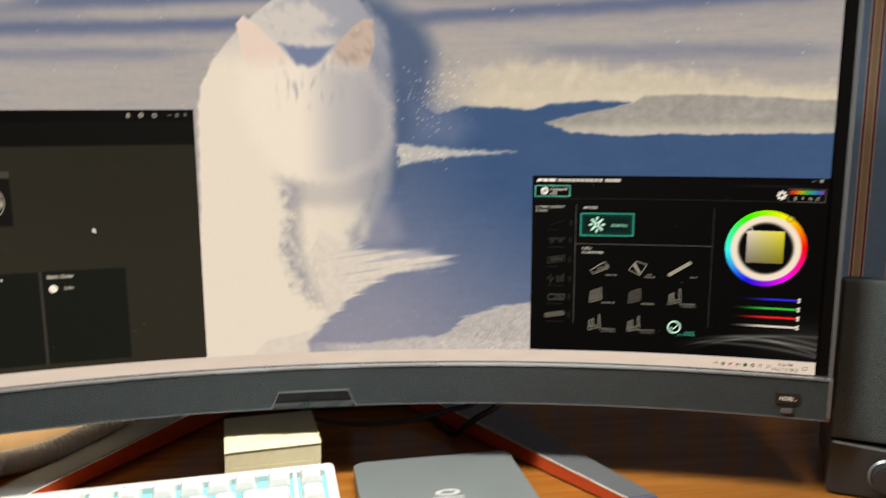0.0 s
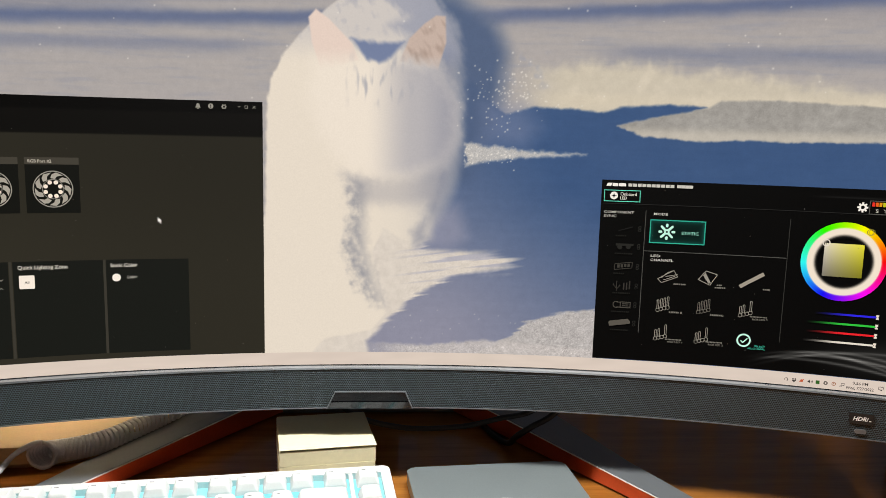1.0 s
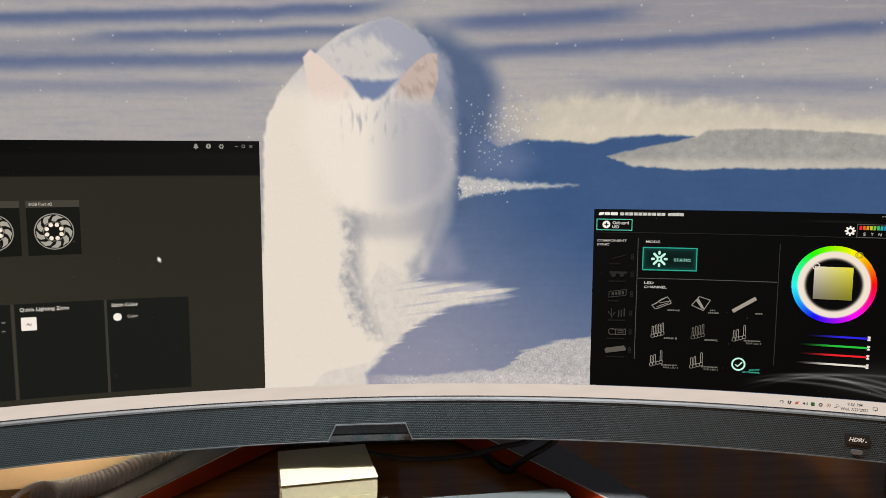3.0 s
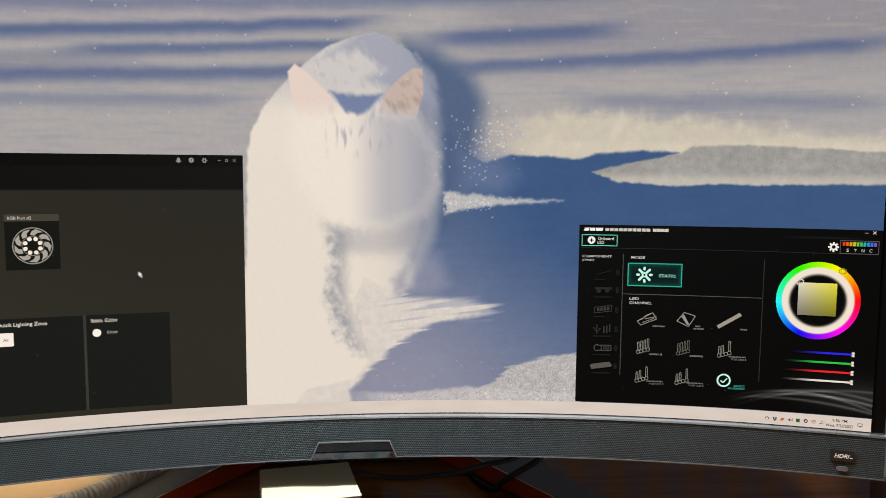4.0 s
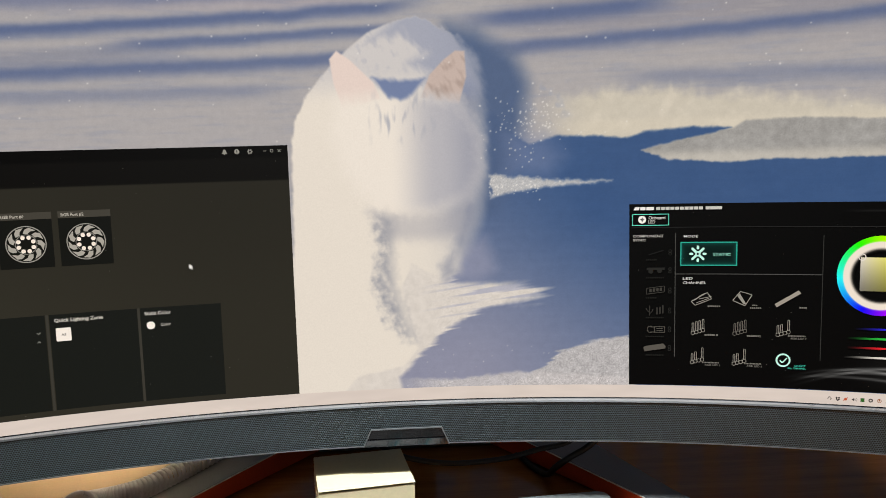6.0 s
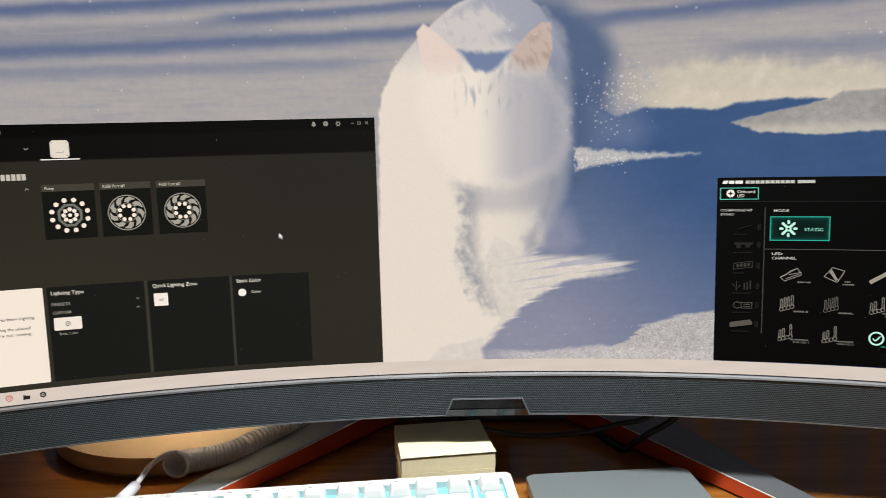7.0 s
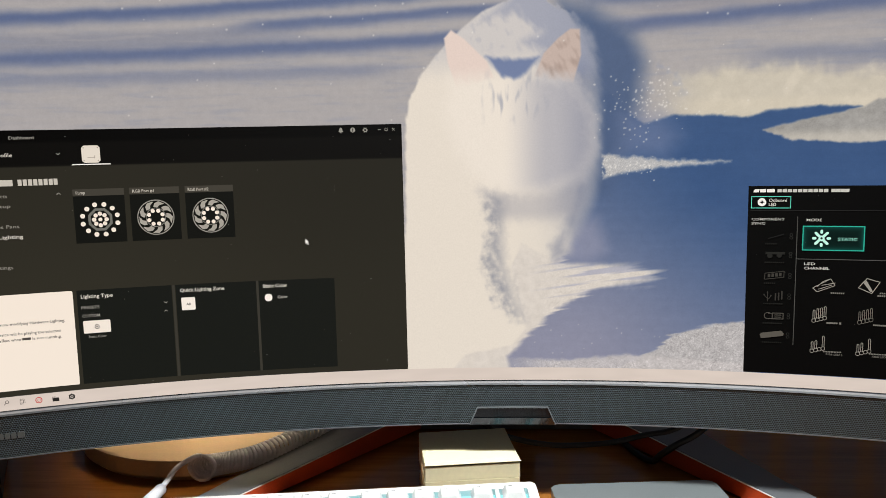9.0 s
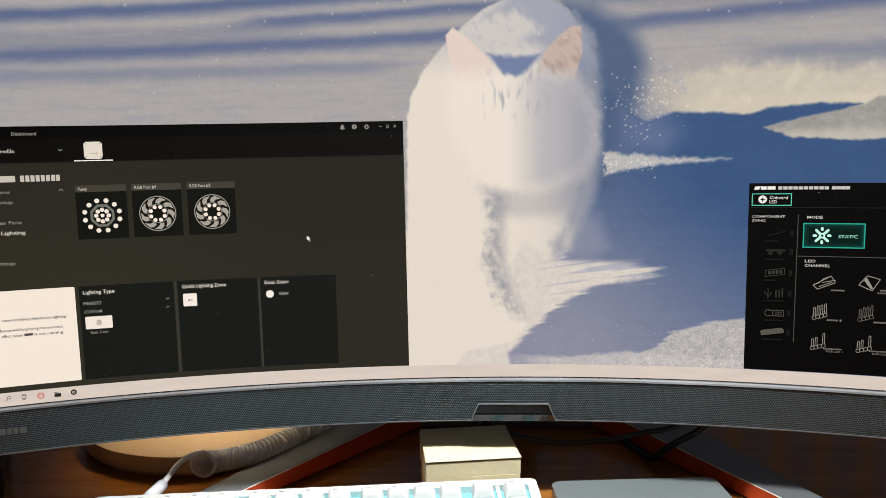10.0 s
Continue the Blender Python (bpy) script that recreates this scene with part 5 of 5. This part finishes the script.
            marks = frame_strokes(196.4, 52.2, 204.6, 57.2, 0.6) + [rect(198.2, 55.2, 203, 55.8), rect(198.2, 53.6, 203, 54.2)] + ring_strokes(193.6, 54.8, 2.2, 2.8, 14, 60, 300) + [rect(193.6, 56.4, 196.4, 57.0), rect(193.6, 52.4, 196.4, 53.0)]
        else:
            marks = [[(189.2, 37.2), (188.2, 40.2), (189.4, 41.4), (203.2, 43.6), (205.2, 41.4), (204.8, 39.6)]]
        lit_each("component_icon", marks, shade, w, O3)
        lit("component_label", [rect(s, h - 6.0, s + 1.0, h - 5.0) for s in np.arange(190, 204 if k in (1, 3, 4, 5) else 198, 1.4)], glow(32, 32, 30), w, O3)
        lit("link_mark", ring_strokes(208.0, h + 1.3, 0.8, 1.2, 10) + ring_strokes(208.0, h - 0.9, 0.8, 1.2, 10), glow(44, 44, 42), w, O3)
    # colour wheel
    cs, ch = 356.6, 98.2

    def ring_paint(S, H):
        hue = (np.degrees(np.arctan2(H - ch, S - cs)) - 4) % 360 / 60
        x = np.stack([np.clip(np.abs(hue - 3) - 1, 0, 1), np.clip(2 - np.abs(hue - 2), 0, 1), np.clip(2 - np.abs(hue - 4), 0, 1)], -1)
        r = np.hypot(S - cs, H - ch)
        c = 255 * x ** 0.8
        c = c * 0.94 + 8
        inner = smooth_step(-r, -26.0, -24.8)[..., None]
        c = c * (1 - inner) + np.array((238, 226, 212.0)) * inner
        hole = smooth_step(-r, -21.4, -18.4)[..., None]
        return c * (1 - hole) + 8 * hole

    def ring_grid(name, r0, r1, parent, off):
        n, k = 144, 16
        me = bpy.data.meshes.new(name)
        a = np.linspace(0, 2 * math.pi, n + 1)
        r = np.linspace(r0, r1, k)
        A, R = np.meshgrid(a, r)
        S, H = cs + R * np.cos(A), ch + R * np.sin(A)
        c = np.clip(ring_paint(S, H), 0, 255) / 255
        c = np.where(c <= 0.04045, c / 12.92, ((c + 0.055) / 1.055) ** 2.4).reshape(-1, 3)
        verts = [bow(s / 1000, h / 1000, off) for s, h in zip(S.ravel(), H.ravel())]
        faces = [(j * (n + 1) + i, j * (n + 1) + i + 1, (j + 1) * (n + 1) + i + 1, (j + 1) * (n + 1) + i)[::-1] for j in range(k - 1) for i in range(n)]
        me.from_pydata([tuple(v) for v in verts], [], faces)
        at = me.color_attributes.new("paint", "FLOAT_COLOR", "POINT")
        at.data.foreach_set("color", np.concatenate([c, np.ones((len(c), 1))], 1).astype(np.float32).ravel())
        me.materials.append(glow_painted("colour_wheel"))
        ob = new(name, me)
        ob.parent = parent

    ring_grid("colour_wheel", 17.6, 29.6, w, O3)

    def square_paint(S, H):
        u, v = np.clip((S - 342.6) / 27, 0, 1), np.clip((H - 87) / 25, 0, 1)
        top = np.array((226, 218, 204.0)) * (1 - u[..., None]) + np.array((226, 220, 60.0)) * u[..., None]
        return top * (0.55 + 0.45 * v[..., None])
    painted_grid("colour_square", 342.6, 369.6, 86.8, 111.8, 24, 24, O3, square_paint, glow_painted("colour_square"), w)
    lit("square_mark", ring_strokes(343.6, 112.0, 2.0, 2.7, 20), glow(225, 218, 208), w, O4)
    lit("wheel_mark", ring_strokes(372.4, 121.4, 1.9, 2.4, 20) + ring_strokes(373.4, 121.4, 1.9, 2.2, 20), glow(150, 140, 60), w, O4)
    # four sliders, fading to the left
    for h, s0, col in ((58.4, 341, (38, 32, 225)), (51.2, 336, (30, 190, 60)), (44.1, 336, (225, 30, 40)), (36.9, 334, (220, 214, 206))):
        def bar(S, H, s0=s0, col=col):
            return np.array(col, float) * smooth_step(S, s0 - 4, s0 + 26)[..., None] + 6
        painted_grid("slider", s0, 382.4, h - 0.75, h + 0.75, 24, 2, O3, bar, glow_painted("slider"), w)
        lit("slider_knob", [rect(382.2, h - 1.7, 384.2, h - 0.4), rect(382.2, h + 0.3, 384.2, h + 1.9), rect(382.7, h - 0.4, 383.7, h + 0.3)], glow(222, 214, 204), w, O4)
    # cogwheel, emblem, window buttons
    lit("cogwheel", ring_strokes(365.5, 139.4, 1.3, 2.6, 24) + [stroke((365.5 + 2.4 * math.cos(radians(45 * k)), 139.4 + 2.4 * math.sin(radians(45 * k))), (365.5 + 3.7 * math.cos(radians(45 * k)), 139.4 + 3.7 * math.sin(radians(45 * k))), 1.3) for k in range(8)], WHITE, w, O3)
    lit("emblem_frame", frame_strokes(369.9, 134.6, 396.2, 144.6, 0.4), glow(96, 95, 92), w, O3)
    for k, col in enumerate(((225, 50, 40), (225, 95, 30), (220, 150, 30), (190, 190, 40), (110, 190, 60), (60, 180, 110), (40, 170, 170), (40, 140, 200), (70, 110, 210), (130, 80, 190))):
        lit("emblem_bar", rect(371.6 + 2.35 * k, 140.4, 373.4 + 2.35 * k, 143.4), glow(*col), w, O3)
    for k, letter in enumerate("SYNC"):
        words(letter, 374.2 + 5.2 * k, 376.2 + 5.2 * k, 137.3, 2.3, glow(190, 188, 182), w, O3)
    lit("minimise_mark", rect(386.0, 150.2, 388.6, 150.7), GREY, w, O3)
    lit("close_mark", [stroke((391.6, 149.6), (393.8, 151.8), 0.5), stroke((391.6, 151.8), (393.8, 149.6), 0.5)], glow(200, 196, 190), w, O3)


def taskbar():
    def paint(S, H):
        return np.zeros(S.shape + (3,)) + np.array((218, 205, 197.0)) * (0.96 + 0.05 * lattice(3, 30, 2, S, H))[..., None]
    w = painted_grid("taskbar", -HALF * 1000, HALF * 1000, -0.2, 10.0, 160, 6, O2, paint, glow_painted("taskbar"), monitor)
    w["label"] = "pale taskbar along the lower edge of the display"
    ink, red = glow(62, 58, 56), glow(196, 74, 70)
    lit("search_icon", ring_strokes(-383.4, 6.4, 0.9, 1.25, 16) + [stroke((-384.2, 5.5), (-385.4, 4.3), 0.4)], ink, w, O3)
    lit("task_icon", frame_strokes(-375.0, 4.4, -372.4, 7.0, 0.35) + [rect(-371.8, 4.6, -371.4, 5.6), rect(-371.8, 6.2, -371.4, 7.2), rect(-375.0, 7.4, -372.4, 7.7), rect(-375.0, 3.6, -372.4, 3.9)], ink, w, O3)
    lit("ring_icon", ring_strokes(-362.2, 5.4, 1.8, 2.4, 24) + ring_strokes(-362.2, 5.4, 0.8, 1.1, 16), red, w, O3)
    lit("folder_icon", [rect(-353.0, 3.2, -348.4, 6.0), rect(-353.0, 6.3, -350.8, 6.8)], glow(40, 38, 36), w, O3)
    lit("hexagon_icon", [(-339.6 + 2.4 * math.cos(radians(30 + 60 * k)), 5.6 + 2.4 * math.sin(radians(30 + 60 * k))) for k in range(6)], glow(52, 50, 48), w, O3)
    lit("hexagon_mark", ring_strokes(-339.6, 5.6, 0.5, 1.1, 12), glow(180, 172, 166), w, O4)
    h = 4.4
    lit("tray_icon", ring_strokes(324.9, h, 0.9, 1.4, 14, -60, 200), ink, w, O3)
    lit("tray_icon", [disc(330.6 + a, h + b, 0.65, 6) for a, b in ((-0.8, 0.8), (0.8, 0.8), (-0.8, -0.3), (0.8, -0.3), (0, -1.1))], ink, w, O3)
    lit("tray_icon", [disc(335.9, h, 1.1, 10), stroke((334.4, h - 1.2), (337.6, h + 1.3), 0.6)], glow(190, 90, 60), w, O3)
    lit("tray_icon", [rect(340.2, h - 0.5, 340.9, h + 0.5), [(340.9, h - 0.6), (341.9, h - 1.3), (341.9, h + 1.3), (340.9, h + 0.6)]] + ring_strokes(341.9, h, 0.9, 1.2, 8, -45, 45) + ring_strokes(341.9, h, 1.6, 1.9, 8, -45, 45), ink, w, O3)
    lit("tray_icon", rect(346.0, h - 1.4, 348.7, h + 1.4), glow(48, 96, 40), w, O3)
    lit("tray_icon", ring_strokes(352.9, h, 0.7, 1.5, 14), ink, w, O3)
    lit("tray_icon", ring_strokes(358.6, h, 1.1, 1.5, 12) + [rect(358.3, h - 0.3, 358.9, h + 0.9)], glow(150, 90, 50), w, O3)
    lit("tray_icon", frame_strokes(363.6, h - 0.7, 366.0, h + 1.2, 0.3) + [rect(362.6, h - 1.4, 364.4, h - 0.9)], ink, w, O3)
    words("9:56 PM", 371.6, 382.0, 6.6, 2.2, ink, w, O3)
    words("Wed, 7/27/2022", 367.0, 386.2, 2.8, 2.2, ink, w, O3)
    lit("message_icon", frame_strokes(389.2, h - 0.9, 392.6, h + 1.5, 0.35) + [[(390.4, h - 0.9), (391.2, h - 1.8), (391.8, h - 0.9)][::-1]], ink, w, O3)



def dust():
    """Pale specks of dust on the display's glass."""
    rng = random.Random(21)
    speck = material("dust_speck", (0.26, 0.25, 0.23), 0.9)
    spots = []
    for _ in range(90):
        s, h = (rng.uniform(-340, -90), rng.uniform(12, 200)) if rng.random() < 0.6 else (rng.uniform(180, 396), rng.uniform(14, 150))
        spots.append(disc(s, h, rng.uniform(0.10, 0.26), 6))
    ob = lit("dust", spots, speck, monitor, 0.0016)
    tagged(ob, kind="stuff")


lighting_window()
colour_window()
taskbar()
dust()

lay_words()
